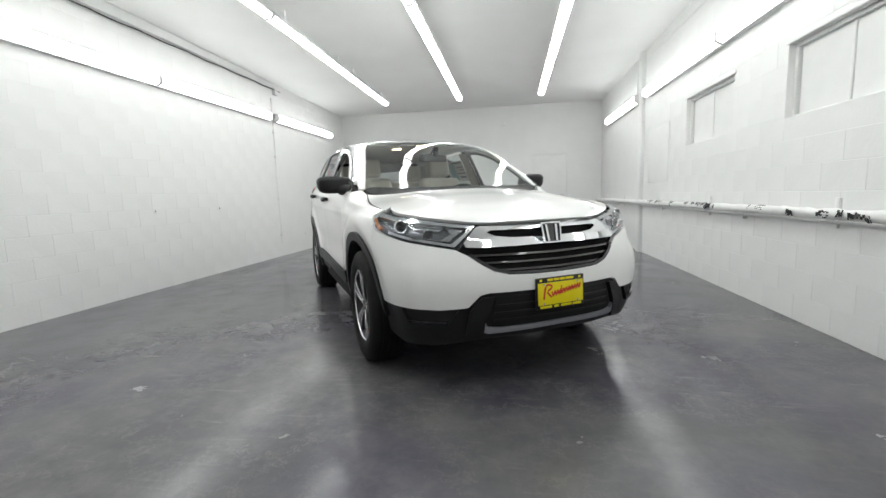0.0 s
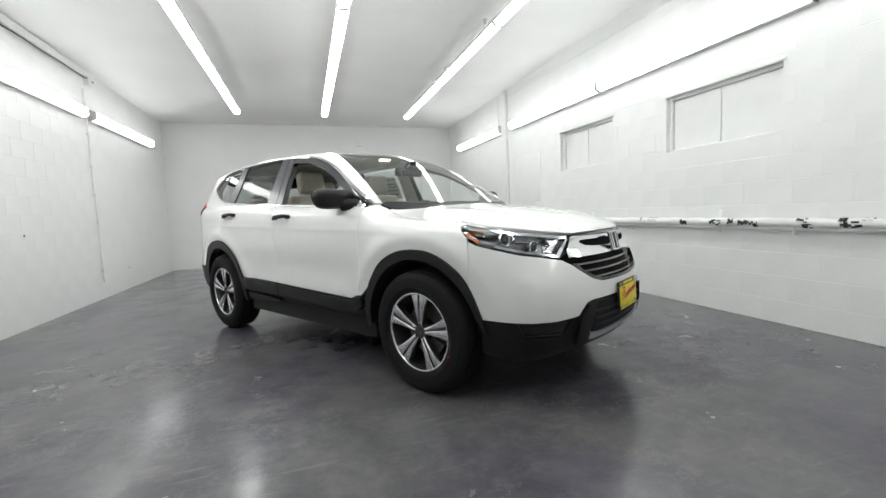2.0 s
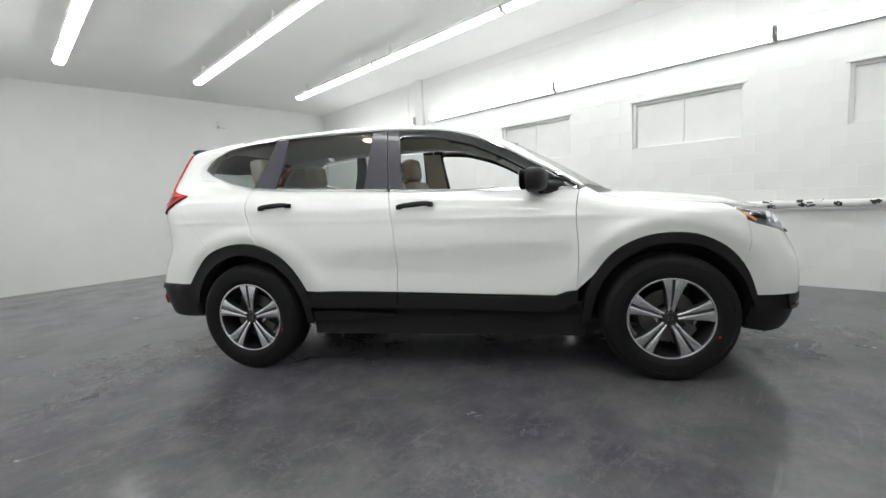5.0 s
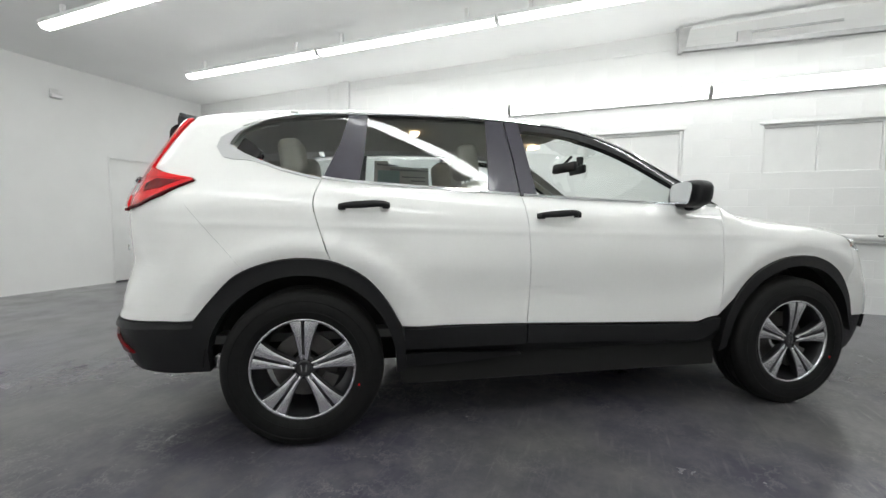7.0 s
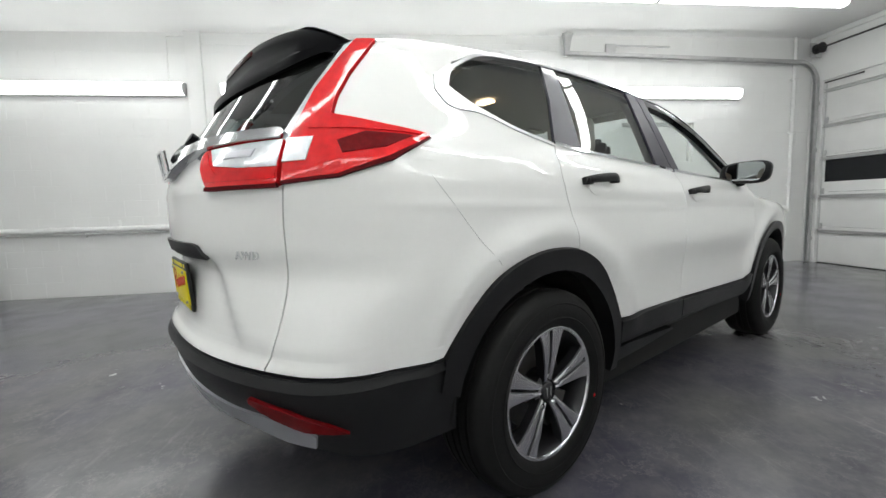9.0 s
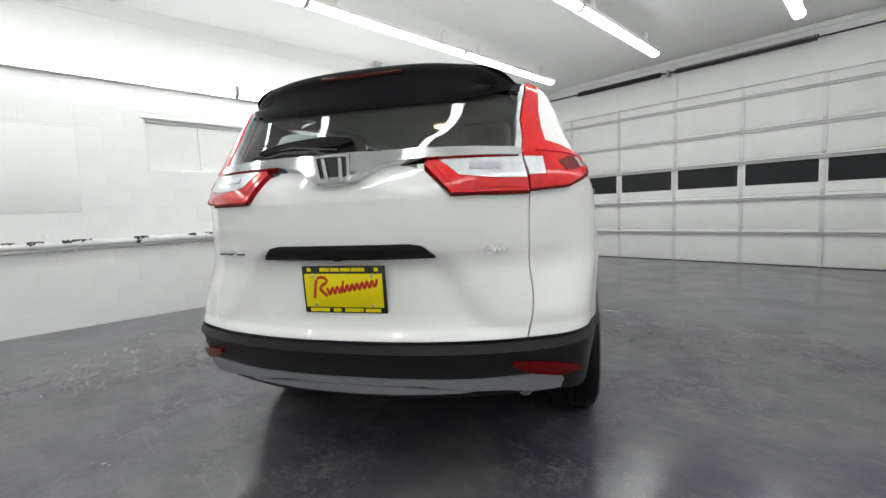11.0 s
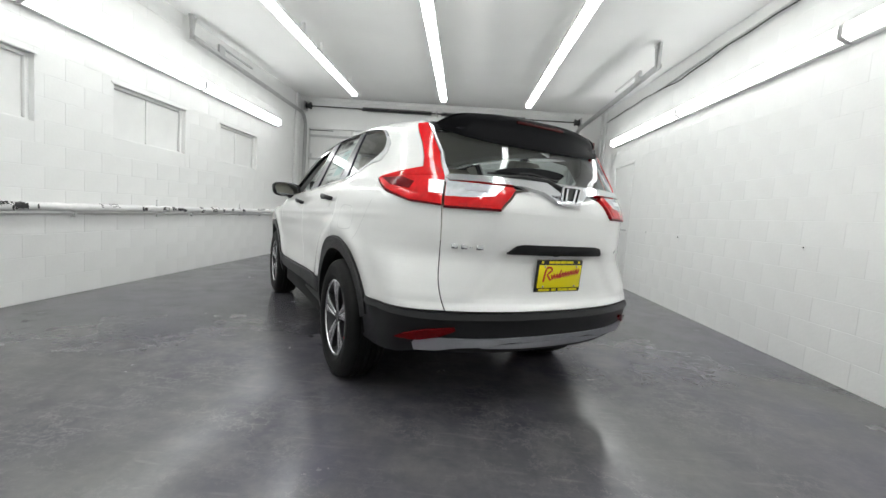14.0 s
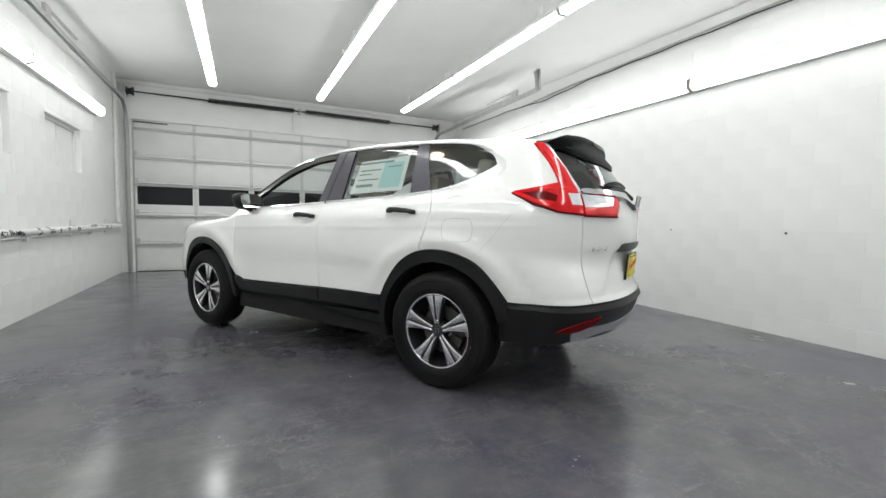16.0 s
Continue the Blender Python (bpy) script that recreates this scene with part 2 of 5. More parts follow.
def box(bm, x0, x1, y0, y1, z0, z1, bevel=0.0):
    m = Matrix.Translation(((x0 + x1) / 2, (y0 + y1) / 2, (z0 + z1) / 2)) @ Matrix.Diagonal((abs(x1 - x0), abs(y1 - y0), abs(z1 - z0), 1))
    vs = bmesh.ops.create_cube(bm, size=1, matrix=m)["verts"]
    if bevel:
        es = list({e for v in vs for e in v.link_edges})
        bmesh.ops.bevel(bm, geom=es, offset=bevel, segments=2, profile=0.5, affect="EDGES")
    return bm


def tube(bm, points, r, seg=10, cap=True):
    """A round bar along a line of points."""
    rings = []
    pts = [Vector(p) for p in points]
    for i, p in enumerate(pts):
        d = (pts[min(i + 1, len(pts) - 1)] - pts[max(i - 1, 0)]).normalized()
        up = Vector((0, 0, 1)) if abs(d.z) < 0.9 else Vector((1, 0, 0))
        a = d.cross(up).normalized()
        c = a.cross(d)
        rr = r[i] if isinstance(r, (list, tuple)) else r
        rings.append([bm.verts.new(p + rr * (math.cos(2 * math.pi * k / seg) * a + math.sin(2 * math.pi * k / seg) * c)) for k in range(seg)])
    for a, c in zip(rings, rings[1:]):
        for k in range(seg):
            bm.faces.new((a[k], a[(k + 1) % seg], c[(k + 1) % seg], c[k]))
    if cap:
        bm.faces.new(rings[0][::-1])
        bm.faces.new(rings[-1])
    return bm


def prism(bm, outline, axis, lo, hi):
    """A flat outline of two coordinates, thickened along an axis from lo to hi."""

    def at(p, v):
        q = list(p)
        q.insert("xyz".index(axis), v)
        return bm.verts.new(q)

    a, c = [at(p, lo) for p in outline], [at(p, hi) for p in outline]
    bm.faces.new(a)
    bm.faces.new(c[::-1])
    for i in range(len(a)):
        j = (i + 1) % len(a)
        bm.faces.new((a[i], c[i], c[j], a[j]))
    return bm


def lathe(bm, profile, seg=48, axis="x"):
    """A ring surface from a profile of (along, radius), turned about the axis."""
    rings = []
    for k in range(seg):
        c, s = math.cos(2 * math.pi * k / seg), math.sin(2 * math.pi * k / seg)
        rings.append([bm.verts.new((h, r * c, r * s) if axis == "x" else (r * c, r * s, h)) for h, r in profile])
    for k in range(seg):
        a, c = rings[k], rings[(k + 1) % seg]
        for i in range(len(profile) - 1):
            if profile[i][1] < 1e-6:
                if k == 0:
                    pass
            bm.faces.new((a[i], a[i + 1], c[i + 1], c[i]))
    bmesh.ops.remove_doubles(bm, verts=bm.verts[:], dist=1e-6)
    return bm


def finish(name, bm, mat, smooth=0.6):
    if not any(len(e.link_faces) == 1 for e in bm.edges):
        bmesh.ops.recalc_face_normals(bm, faces=bm.faces[:])
    me = bpy.data.meshes.new(name)
    bm.to_mesh(me)
    bm.free()
    me.materials.append(mat)
    if smooth:
        me.shade_smooth()
        me.set_sharp_from_angle(angle=smooth)
    return me


def part(name, bm, mat, parent=None, label="", smooth=0.6):
    ob = new(name, finish(name, bm, mat, smooth))
    ob.parent = parent
    if label:
        tagged(ob, label)
    return ob


def struct(name, bm, mat, label, category, parent=None):
    ob = part(name, bm, mat, parent)
    return tagged(ob, label, category, kind="structure")


def thing(name, label, category, m=None, group=""):
    ob = new(name)
    ob.empty_display_size = 0.2
    if m is not None:
        ob.matrix_basis = m
    return tagged(ob, label, category, group)

# ---- the room ----
WX, EX, SY, NY, CZ = -3.535, 3.12, -5.40, 6.85, 3.50
TH = 0.2

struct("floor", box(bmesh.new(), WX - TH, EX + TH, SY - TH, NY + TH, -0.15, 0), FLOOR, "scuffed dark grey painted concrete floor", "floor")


def ceiling_z(y):
    """The ceiling rises a little towards the garage door."""
    return 3.44 - 0.0155 * (y - SY)


bm = prism(bmesh.new(), [(SY - TH, ceiling_z(SY - TH)), (NY + TH, ceiling_z(NY + TH)), (NY + TH, 3.6), (SY - TH, 3.6)], "x", WX - TH, EX + TH)
struct("ceiling", bm, CEIL, "plain white painted ceiling", "ceiling")

WINDOWS = [(0.56, 1.72), (-1.455, -0.28), (-3.43, -2.28)]
WZ0, WZ1 = 1.60, 2.175
GAPF = 0.0017  # the backing lies this far behind the block faces


def wall_with_holes(axis, inner, outer, lo, hi, holes):
    """Wall boxes round rectangular openings; holes: (from, to, z0, z1), along the wall."""
    bm = bmesh.new()

    def slab(a, b, z0, z1):
        if axis == "x":
            box(bm, inner, outer, a, b, z0, z1)
        else:
            box(bm, a, b, inner, outer, z0, z1)

    at = lo
    for a, b, z0, z1 in sorted(holes):
        slab(at, a, 0, CZ)
        if z0 > 0:
            slab(a, b, 0, z0)
        slab(a, b, z1, CZ)
        at = b
    slab(at, hi, 0, CZ)
    return bm


wall_east = struct("wall_east", wall_with_holes("x", EX + GAPF, EX + TH, SY - TH, NY + TH, [(a, b, WZ0, WZ1) for a, b in WINDOWS]), WALL, "white painted concrete block wall with boarded windows", "wall")
wall_west = struct("wall_west", wall_with_holes("x", WX - GAPF, WX - TH, SY - TH, NY + TH, [(-4.18, -3.28, 0, 2.18)]), WALL, "white painted concrete block wall with small stains", "wall")
wall_north = struct("wall_north", wall_with_holes("y", NY, NY + TH, WX - TH, EX + TH, [(1.42, 2.31, 0, 2.03)]), WALL, "plain white painted back wall", "wall")
GX0, GX1, GZ = -2.93, 2.92, 2.76
wall_south = struct("wall_south", wall_with_holes("y", SY, SY - TH, WX - TH, EX + TH, [(GX0, GX1, 0, GZ)]), WALL, "white painted wall round the garage door", "wall")

for i, (a, b) in enumerate(WINDOWS):
    w = struct("window_%d" % (i + 1), box(bmesh.new(), EX + 0.085, EX + 0.12, a, b, WZ0, WZ1), TRIMW, "blocked-up window, boarded over and painted white", "window")
    bm = bmesh.new()
    for y0, y1, z0, z1 in ((a, a + 0.035, WZ0, WZ1), (b - 0.035, b, WZ0, WZ1), (a + 0.035, b - 0.035, WZ1 - 0.035, WZ1), (a + 0.035, b - 0.035, WZ0, WZ0 + 0.02)):
        box(bm, EX + 0.05, EX + 0.085, y0, y1, z0, z1, 0.004)
    part("window_frame", bm, TRIMW, w)
    mid = (a + b) / 2 + 0.02
    part("mullion", box(bmesh.new(), EX + 0.07, EX + 0.085, mid - 0.012, mid + 0.012, WZ0 + 0.02, WZ1 - 0.035, 0.003), TRIMW, w)
    part("pane", box(bmesh.new(), EX + 0.08, EX + 0.088, a + 0.04, mid - 0.014, WZ0 + 0.022, WZ1 - 0.04), TRIMW, w)
    part("pane", box(bmesh.new(), EX + 0.08, EX + 0.088, mid + 0.014, b - 0.04, WZ0 + 0.022, WZ1 - 0.04), TRIMW, w)
    bm = bmesh.new()
    box(bm, EX - 0.008, EX + 0.05, a - 0.03, b + 0.03, WZ1 - 0.002, WZ1 + 0.025, 0.006)
    part("lintel_trim", bm, TRIMW, w)

# pilaster and filled-up opening on the east wall
struct("pilaster", box(bmesh.new(), EX - 0.06, EX + 0.003, 3.44, 3.62, 0, CZ, 0.006), WALL, "white painted shallow wall pilaster", "pilaster")
bm = bmesh.new()
box(bm, EX - 0.006, EX + 0.003, 2.31, 3.2, 1.17, 2.0, 0.003)
struct("filled_opening", bm, WALL, "filled-in wall opening painted over white", "wall panel")

# doors
d = struct("door_1", box(bmesh.new(), WX - 0.06, WX - 0.012, -4.15, -3.31, 0.125, 2.15, 0.003), DOORW, "closed flush white door in the block wall", "door")
part("door_handle", tube(bmesh.new(), [(WX - 0.012, -3.40, 1.0), (WX + 0.05, -3.40, 1.0), (WX + 0.055, -3.50, 1.0)], 0.011), STEEL, d)
bm = bmesh.new()
for y0, y1, z0, z1 in ((-4.18, -4.15, 0.1, 2.18), (-3.31, -3.28, 0.1, 2.18), (-4.15, -3.31, 2.15, 2.18)):
    box(bm, WX - 0.1, WX + 0.008, y0, y1, z0, z1, 0.003)
part("door_frame", bm, TRIMW, d)
part("door_sill", box(bmesh.new(), WX - 0.1, WX + 0.004, -4.18, -3.28, 0.0, 0.1, 0.004), TRIMW, d)
part("threshold", box(bmesh.new(), WX - 0.1, WX + 0.002, -4.15, -3.31, 0.1, 0.122), DARKSTEEL, d)
d = struct("door_2", box(bmesh.new(), 1.45, 2.28, NY + 0.02, NY + 0.06, 0.022, 2.0, 0.003), DOORW, "closed flush white door in the back wall", "door")
bm = bmesh.new()
for x0, x1, z0, z1 in ((1.42, 1.45, 0, 2.03), (2.28, 2.31, 0, 2.03), (1.45, 2.28, 2.0, 2.03)):
    box(bm, x0, x1, NY - 0.008, NY + 0.1, z0, z1, 0.003)
part("door_frame", bm, TRIMW, d)
part("threshold", box(bmesh.new(), 1.45, 2.28, NY - 0.002, NY + 0.1, 0.0, 0.018), DARKSTEEL, d)
part("door_handle", tube(bmesh.new(), [(2.21, NY + 0.02, 1.0), (2.21, NY - 0.05, 1.0), (2.12, NY - 0.055, 1.0)], 0.011), STEEL, d)


def lamp(name, m, length, width, height, label, group, mat):
    """A fluorescent batten: white enamel tray and a glowing wraparound diffuser, along y, hung below z = 0."""
    ob = thing(name, label, "fluorescent lamp", m, group)
    w = width / 2
    bm = bmesh.new()
    d = height * 0.52
    prism(bm, [(-w - 0.008, 0), (-w - 0.008, -d), (-w, -d), (-w + 0.004, -0.025), (w - 0.004, -0.025), (w, -d), (w + 0.008, -d), (w + 0.008, 0)], "y", -length / 2, length / 2)
    part("tray", bm, LAMPBODY, ob)
    bm = bmesh.new()
    prism(bm, [(-w * 0.97, -0.027), (-w * 0.97, -d + 0.004), (-w * 0.62, -height), (w * 0.62, -height), (w * 0.97, -d + 0.004), (w * 0.97, -0.027)], "y", -length / 2 + 0.012, length / 2 - 0.012)
    part("diffuser", bm, mat, ob)
    for s in (-1, 1):
        y = s * length / 2
        bm = bmesh.new()
        prism(bm, [(-w, 0), (-w, -height * 0.56), (-w * 0.62, -height - 0.003), (w * 0.62, -height - 0.003), (w, -height * 0.56), (w, 0)], "y", y - 0.006 * (1 + s) , y + 0.006 * (1 - s))
        part("end_cap", bm, LAMPBODY, ob)
    return ob


# three rows along the ceiling, hung a little lower towards the garage door
CSEG = 4
for x, y0, y1 in ((-1.77, -4.13, 5.12), (-0.15, -4.09, 5.14), (1.56, -4.07, 5.16)):
    L = (y1 - y0) / CSEG
    for k in range(CSEG):
        yc = y0 + (k + 0.5) * L
        z = 3.165 - 0.085 * (yc + 4.1) / 9.3 + 0.075
        ob = lamp("ceiling_lamp", pose(x, yc, z, -math.degrees(math.atan(0.085 / 9.3)), 0, 0), L - 0.03, 0.125, 0.075, "white fluorescent batten lamp hanging lit below the ceiling", "ceiling lamps", TUBEGLOW)
        for s in (-0.7, 0.7):
            part("hanger", box(bmesh.new(), -0.02, 0.02, s * L / 2 - 0.02, s * L / 2 + 0.02, -0.002, ceiling_z(yc) - z + 0.012), LAMPBODY, ob)
for y1, y0 in ((5.98, 3.66), (3.22, 0.755), (0.725, -1.695), (-1.725, -4.14)):
    lamp("wall_lamp", pose(EX, (y0 + y1) / 2, 2.595, 0, 90, 0), y1 - y0, 0.15, 0.115, "long white fluorescent lamp lit on the window wall", "wall lamps", WALLGLOW)
for y1, y0 in ((5.95, 3.48), (3.26, 0.725), (0.695, -1.765), (-1.795, -4.30)):
    lamp("wall_lamp", pose(WX, (y0 + y1) / 2, 2.645, 0, -90, 0), y1 - y0, 0.15, 0.115, "long white fluorescent lamp lit on the blank wall", "wall lamps", WALLGLOW)

# ---- the garage door ----
gd = thing("garage_door", "closed white sectional garage door with dark window row", "garage door")
SEAMS = [0.0, 0.56, 1.09, 1.66, 2.145, GZ]
bays = [GX0 + (GX1 - GX0) * k / 6 for k in range(7)]
for r in range(5):
    z0, z1 = SEAMS[r] + 0.002, SEAMS[r + 1] - 0.002
    strut_z = z1 - (0.16 if r == 4 else 0.062)
    if r != 2:
        sect = part("section", box(bmesh.new(), GX0 + 0.01, GX1 - 0.01, SY - 0.08, SY - 0.045, z0, z1, 0.003), DOORW, gd)
    else:
        bm = bmesh.new()
        box(bm, GX0 + 0.01, GX1 - 0.01, SY - 0.08, SY - 0.045, z0, 1.24)
        box(bm, GX0 + 0.01, GX1 - 0.01, SY - 0.08, SY - 0.045, 1.625, z1)
        for k in range(7):
            lo, hi = max(bays[k] - 0.05, GX0 + 0.01), min(bays[k] + 0.05, GX1 - 0.01)
            box(bm, lo, hi, SY - 0.08, SY - 0.045, 1.24, 1.625)
        sect = part("section", bm, DOORW, gd)
        for k in range(6):
            part("pane", box(bmesh.new(), bays[k] + 0.045, bays[k + 1] - 0.045, SY - 0.072, SY - 0.06, 1.23, 1.635), NIGHT, sect)
    bm = bmesh.new()
    prism(bm, [(SY - 0.046, strut_z + 0.022), (SY - 0.005, strut_z + 0.02), (SY - 0.005, strut_z + 0.012), (SY - 0.03, strut_z + 0.01), (SY - 0.03, strut_z - 0.012), (SY - 0.002, strut_z - 0.016), (SY - 0.002, strut_z - 0.024), (SY - 0.046, strut_z - 0.026)], "x", GX0 + 0.012, GX1 - 0.012)
    part("strut", bm, DOORRAIL, sect)
    for k in range(7):
        lo, hi = max(bays[k] - 0.028, GX0 + 0.012), min(bays[k] + 0.028, GX1 - 0.012)
        for za, zb in ((z0 + 0.004, strut_z - 0.027), (strut_z + 0.023, z1 - 0.004)):
            part("stile", box(bmesh.new(), lo, hi, SY - 0.046, SY - 0.036, za, zb, 0.003), DOORSTILE, sect)
        if r:
            hx = min(max(bays[k], GX0 + 0.05), GX1 - 0.05)
            bm = box(bmesh.new(), hx - 0.024, hx + 0.024, SY - 0.037, SY - 0.031, z0 - 0.035, z0 + 0.055, 0.002)
            tube(bm, [(hx - 0.026, SY - 0.027, z0), (hx + 0.026, SY - 0.027, z0)], 0.007, 8)
            part("hinge", bm, STEEL, sect)
part("lock_bar", tube(bmesh.new(), [(GX1 - 0.55, SY + 0.0, 2.715), (GX1 - 0.02, SY + 0.0, 2.715)], 0.009, 8), DARKSTEEL, gd)
part("bottom_seal", box(bmesh.new(), GX0 + 0.01, GX1 - 0.01, SY - 0.075, SY - 0.04, 0.0, 0.012), MATTEBLACK, gd)

# torsion shaft, springs, drums
ts = thing("torsion_spring_shaft", "dark torsion springs on a steel shaft above the garage door", "door spring")
SHY, SHZ = SY + 0.13, 3.21
part("shaft", tube(bmesh.new(), [(-3.08, SHY, SHZ), (3.0, SHY, SHZ)], 0.013), DARKSTEEL, ts)
for a, b in ((-1.86, -0.05), (0.17, 1.70)):
    bm = bmesh.new()
    n, pts = 60, []
    for k in range(n * 8 + 1):
        t = k / (n * 8)
        ang = 2 * math.pi * k / 8
        pts.append((a + (b - a) * t, SHY + 0.036 * math.cos(ang), SHZ + 0.036 * math.sin(ang)))
    tube(bm, pts, 0.011, 5)
    part("spring", bm, DARKSTEEL, ts)
part("centre_bracket", box(bmesh.new(), -0.05, 0.19, SY, SY + 0.02, 2.77, 3.36, 0.004), TRIMW, ts)
part("bearing_plate", box(bmesh.new(), 0.04, 0.08, SY + 0.02, SHY + 0.03, SHZ - 0.05, SHZ + 0.05, 0.006), STEEL, ts)
for x in (-2.98, 2.9):
    bm = bmesh.new()
    lathe(bm, [(x - 0.05, 0.0), (x - 0.05, 0.075), (x - 0.035, 0.075), (x - 0.03, 0.055), (x + 0.03, 0.05), (x + 0.035, 0.07), (x + 0.05, 0.07), (x + 0.05, 0.0)], 24)
    bmesh.ops.translate(bm, verts=bm.verts[:], vec=(0, SHY, SHZ))
    part("cable_drum", bm, DARKSTEEL, ts)
    part("end_bracket", box(bmesh.new(), x + math.copysign(0.07, x), x + math.copysign(0.085, x), SY, SHY + 0.07, SHZ - 0.1, SHZ + 0.1, 0.004), STEEL, ts)
part("cover_strip", box(bmesh.new(), -3.1, EX, SY, SY + 0.04, 3.36, 3.43, 0.004), TRIMW, ts)


def track(name, side, yend):
    """Vertical door track, bend and horizontal run along the side wall to a hanging bracket."""
    x = (GX1 + 0.06) if side > 0 else (GX0 - 0.06)
    ob = thing(name, "galvanised garage door track with hanging bracket", "door track", group="door tracks")
    yv = SY + 0.05
    path = [(x, yv, 0.02), (x, yv, 2.72)] + [(x, yv + 0.32 * (1 - math.cos(a)), 2.72 + 0.32 * math.sin(a)) for a in (0.3, 0.6, 0.9, 1.2, 1.5)] + [(x, yend, 3.10)]
    bm = bmesh.new()
    rings = []
    for i, p in enumerate(path):
        q = [(-0.028, 0.0), (-0.028, 0.05), (-0.022, 0.05), (-0.022, 0.006), (0.022, 0.006), (0.022, 0.05), (0.028, 0.05), (0.028, 0.0)]
        dd = (Vector(path[min(i + 1, len(path) - 1)]) - Vector(path[max(i - 1, 0)])).normalized()
        nrm = Vector((0, dd.z, -dd.y))
        rings.append([bm.verts.new(Vector(p) + Vector((u, 0, 0)) + nrm * (v - 0.02)) for u, v in q])
    for a, c in zip(rings, rings[1:]):
        for k in range(8):
            bm.faces.new((a[k], a[(k + 1) % 8], c[(k + 1) % 8], c[k]))
    bm.faces.new(rings[0])
    bm.faces.new(rings[-1])
    part("rail", bm, STEEL, ob)
    bm = bmesh.new()
    top = ceiling_z(yend) + 0.01
    box(bm, x - 0.004, x + 0.036, yend - 0.02, yend + 0.02, 3.06, top)
    prism(bm, [(yend - 0.13, top - 0.014), (yend + 0.05, top - 0.014), (yend + 0.05, top - 0.05), (yend - 0.0, 3.08), (yend - 0.05, 3.08), (yend - 0.1, top - 0.05)], "x", x + 0.03, x + 0.036)
    part("hanging_bracket", bm, STEEL, ob)
    bm = bmesh.new()
    box(bm, x - 0.01, x + 0.015, yend - 1.55, yend - 0.62, 3.20, 3.22)
    box(bm, x - 0.015, x + 0.02, yend - 0.72, yend - 0.58, 3.10, 3.23)
    part("spring_guide", bm, STEEL, ob)
    for zz in (0.35, 1.0, 1.7, 2.4):
        part("jamb_bracket", box(bmesh.new(), x - 0.02, x + 0.05, SY, SY + 0.035, zz, zz + 0.06, 0.003), STEEL, ob)
    part("jamb_angle", box(bmesh.new(), x + side * 0.03, x + side * 0.036, SY, SY + 0.08, 0.0, 2.72), STEEL, ob)
    return ob


track("door_track", 1, -1.36)
track("door_track", -1, -1.42)

# opener box beside the garage door
op = thing("door_opener", "dark grey side-mounted garage door opener with faded top", "door opener")
part("case", box(bmesh.new(), -3.40, -3.12, SY + 0.01, SY + 0.26, 2.28, 2.64, 0.02), OPENER, op)
part("motor_cap", box(bmesh.new(), -3.38, -3.14, SY + 0.03, SY + 0.24, 2.64, 2.80, 0.03), RUST, op)
part("pulley", lathe(bmesh.new(), [(-3.12, 0.0), (-3.12, 0.06), (-3.10, 0.06), (-3.10, 0.0)], 20), DARKSTEEL, op).location = (0, SY + 0.14, 2.5)
part("label_plate", box(bmesh.new(), -3.31, -3.23, SY + 0.258, SY + 0.264, 2.46, 2.52), TRIMW, op)
bm = bmesh.new()
lathe(bm, [(2.2, 0.03), (2.24, 0.075), (2.28, 0.08)], 20, "z")
part("chain_hoist_cup", bm, DARKSTEEL, op).location = (-3.26, SY + 0.14, 0.02)

# pipes on the east wall
pipe = thing("wall_pipe", "horizontal pipe in torn white-painted wrapping on the wall", "pipe")
bm = bmesh.new()
pts, rad = [], []
rng = random.Random(4)
PIPE_Z = 0.858
y = NY - 0.05
while y > -5.03:
    pts.append((EX - 0.075, y, PIPE_Z + rng.uniform(-0.004, 0.004)))
    rad.append(0.036 + rng.uniform(-0.004, 0.006))
    y -= 0.09
tube(bm, pts, rad, 12)
part("wrapping", bm, PIPEWHITE, pipe)
for k in range(46):
    yy = rng.uniform(-4.9, 3.2)
    ln = rng.uniform(0.02, 0.13)
    ang = rng.uniform(-0.6, 1.4)
    bm = bmesh.new()
    segs = 6
    for i in range(segs):
        u0 = yy + ln * i / segs
        h = rng.uniform(0.008, 0.026)
        a0 = ang + rng.uniform(-0.2, 0.2)
        ring = []
        for uu in (u0, u0 + ln / segs + 0.003):
            for da in (-h / 0.04, h / 0.04):
                ring.append((EX - 0.075 - 0.0425 * math.cos(a0 + da), uu, PIPE_Z + 0.0425 * math.sin(a0 + da)))
        a, b, c, e = (bm.verts.new(p) for p in ring)
        bm.faces.new((a, b, e, c))
    bmesh.ops.solidify(bm, geom=bm.faces[:], thickness=0.003)
    part("tear", bm, BARE, pipe)
for yy in (2.6, 0.95, -0.95, -2.9, -4.4, 4.6, 6.2):
    bm = bmesh.new()
    box(bm, EX - 0.02, EX, yy - 0.02, yy + 0.02, PIPE_Z - 0.1, PIPE_Z + 0.11, 0.003)
    box(bm, EX - 0.115, EX - 0.02, yy - 0.012, yy + 0.012, PIPE_Z - 0.052, PIPE_Z - 0.041, 0.002)
    part("bracket", bm, PIPEWHITE, pipe)
cond = thing("conduit", "thin white conduit below the wrapped wall pipe", "conduit", group="conduits")
part("tube", tube(bmesh.new(), [(EX - 0.022, NY - 0.05, 0.80), (EX - 0.022, -5.05, 0.80)], 0.014, 8), PIPEWHITE, cond)
for yy in (2.4, 0.2, -1.6, -3.6, 5.0):
    part("clip", box(bmesh.new(), EX - 0.04, EX, yy - 0.012, yy + 0.012, 0.76, 0.825, 0.003), PIPEWHITE, cond)
cond = thing("conduit", "white vertical conduit running up the wall beside the garage door", "conduit", group="conduits")
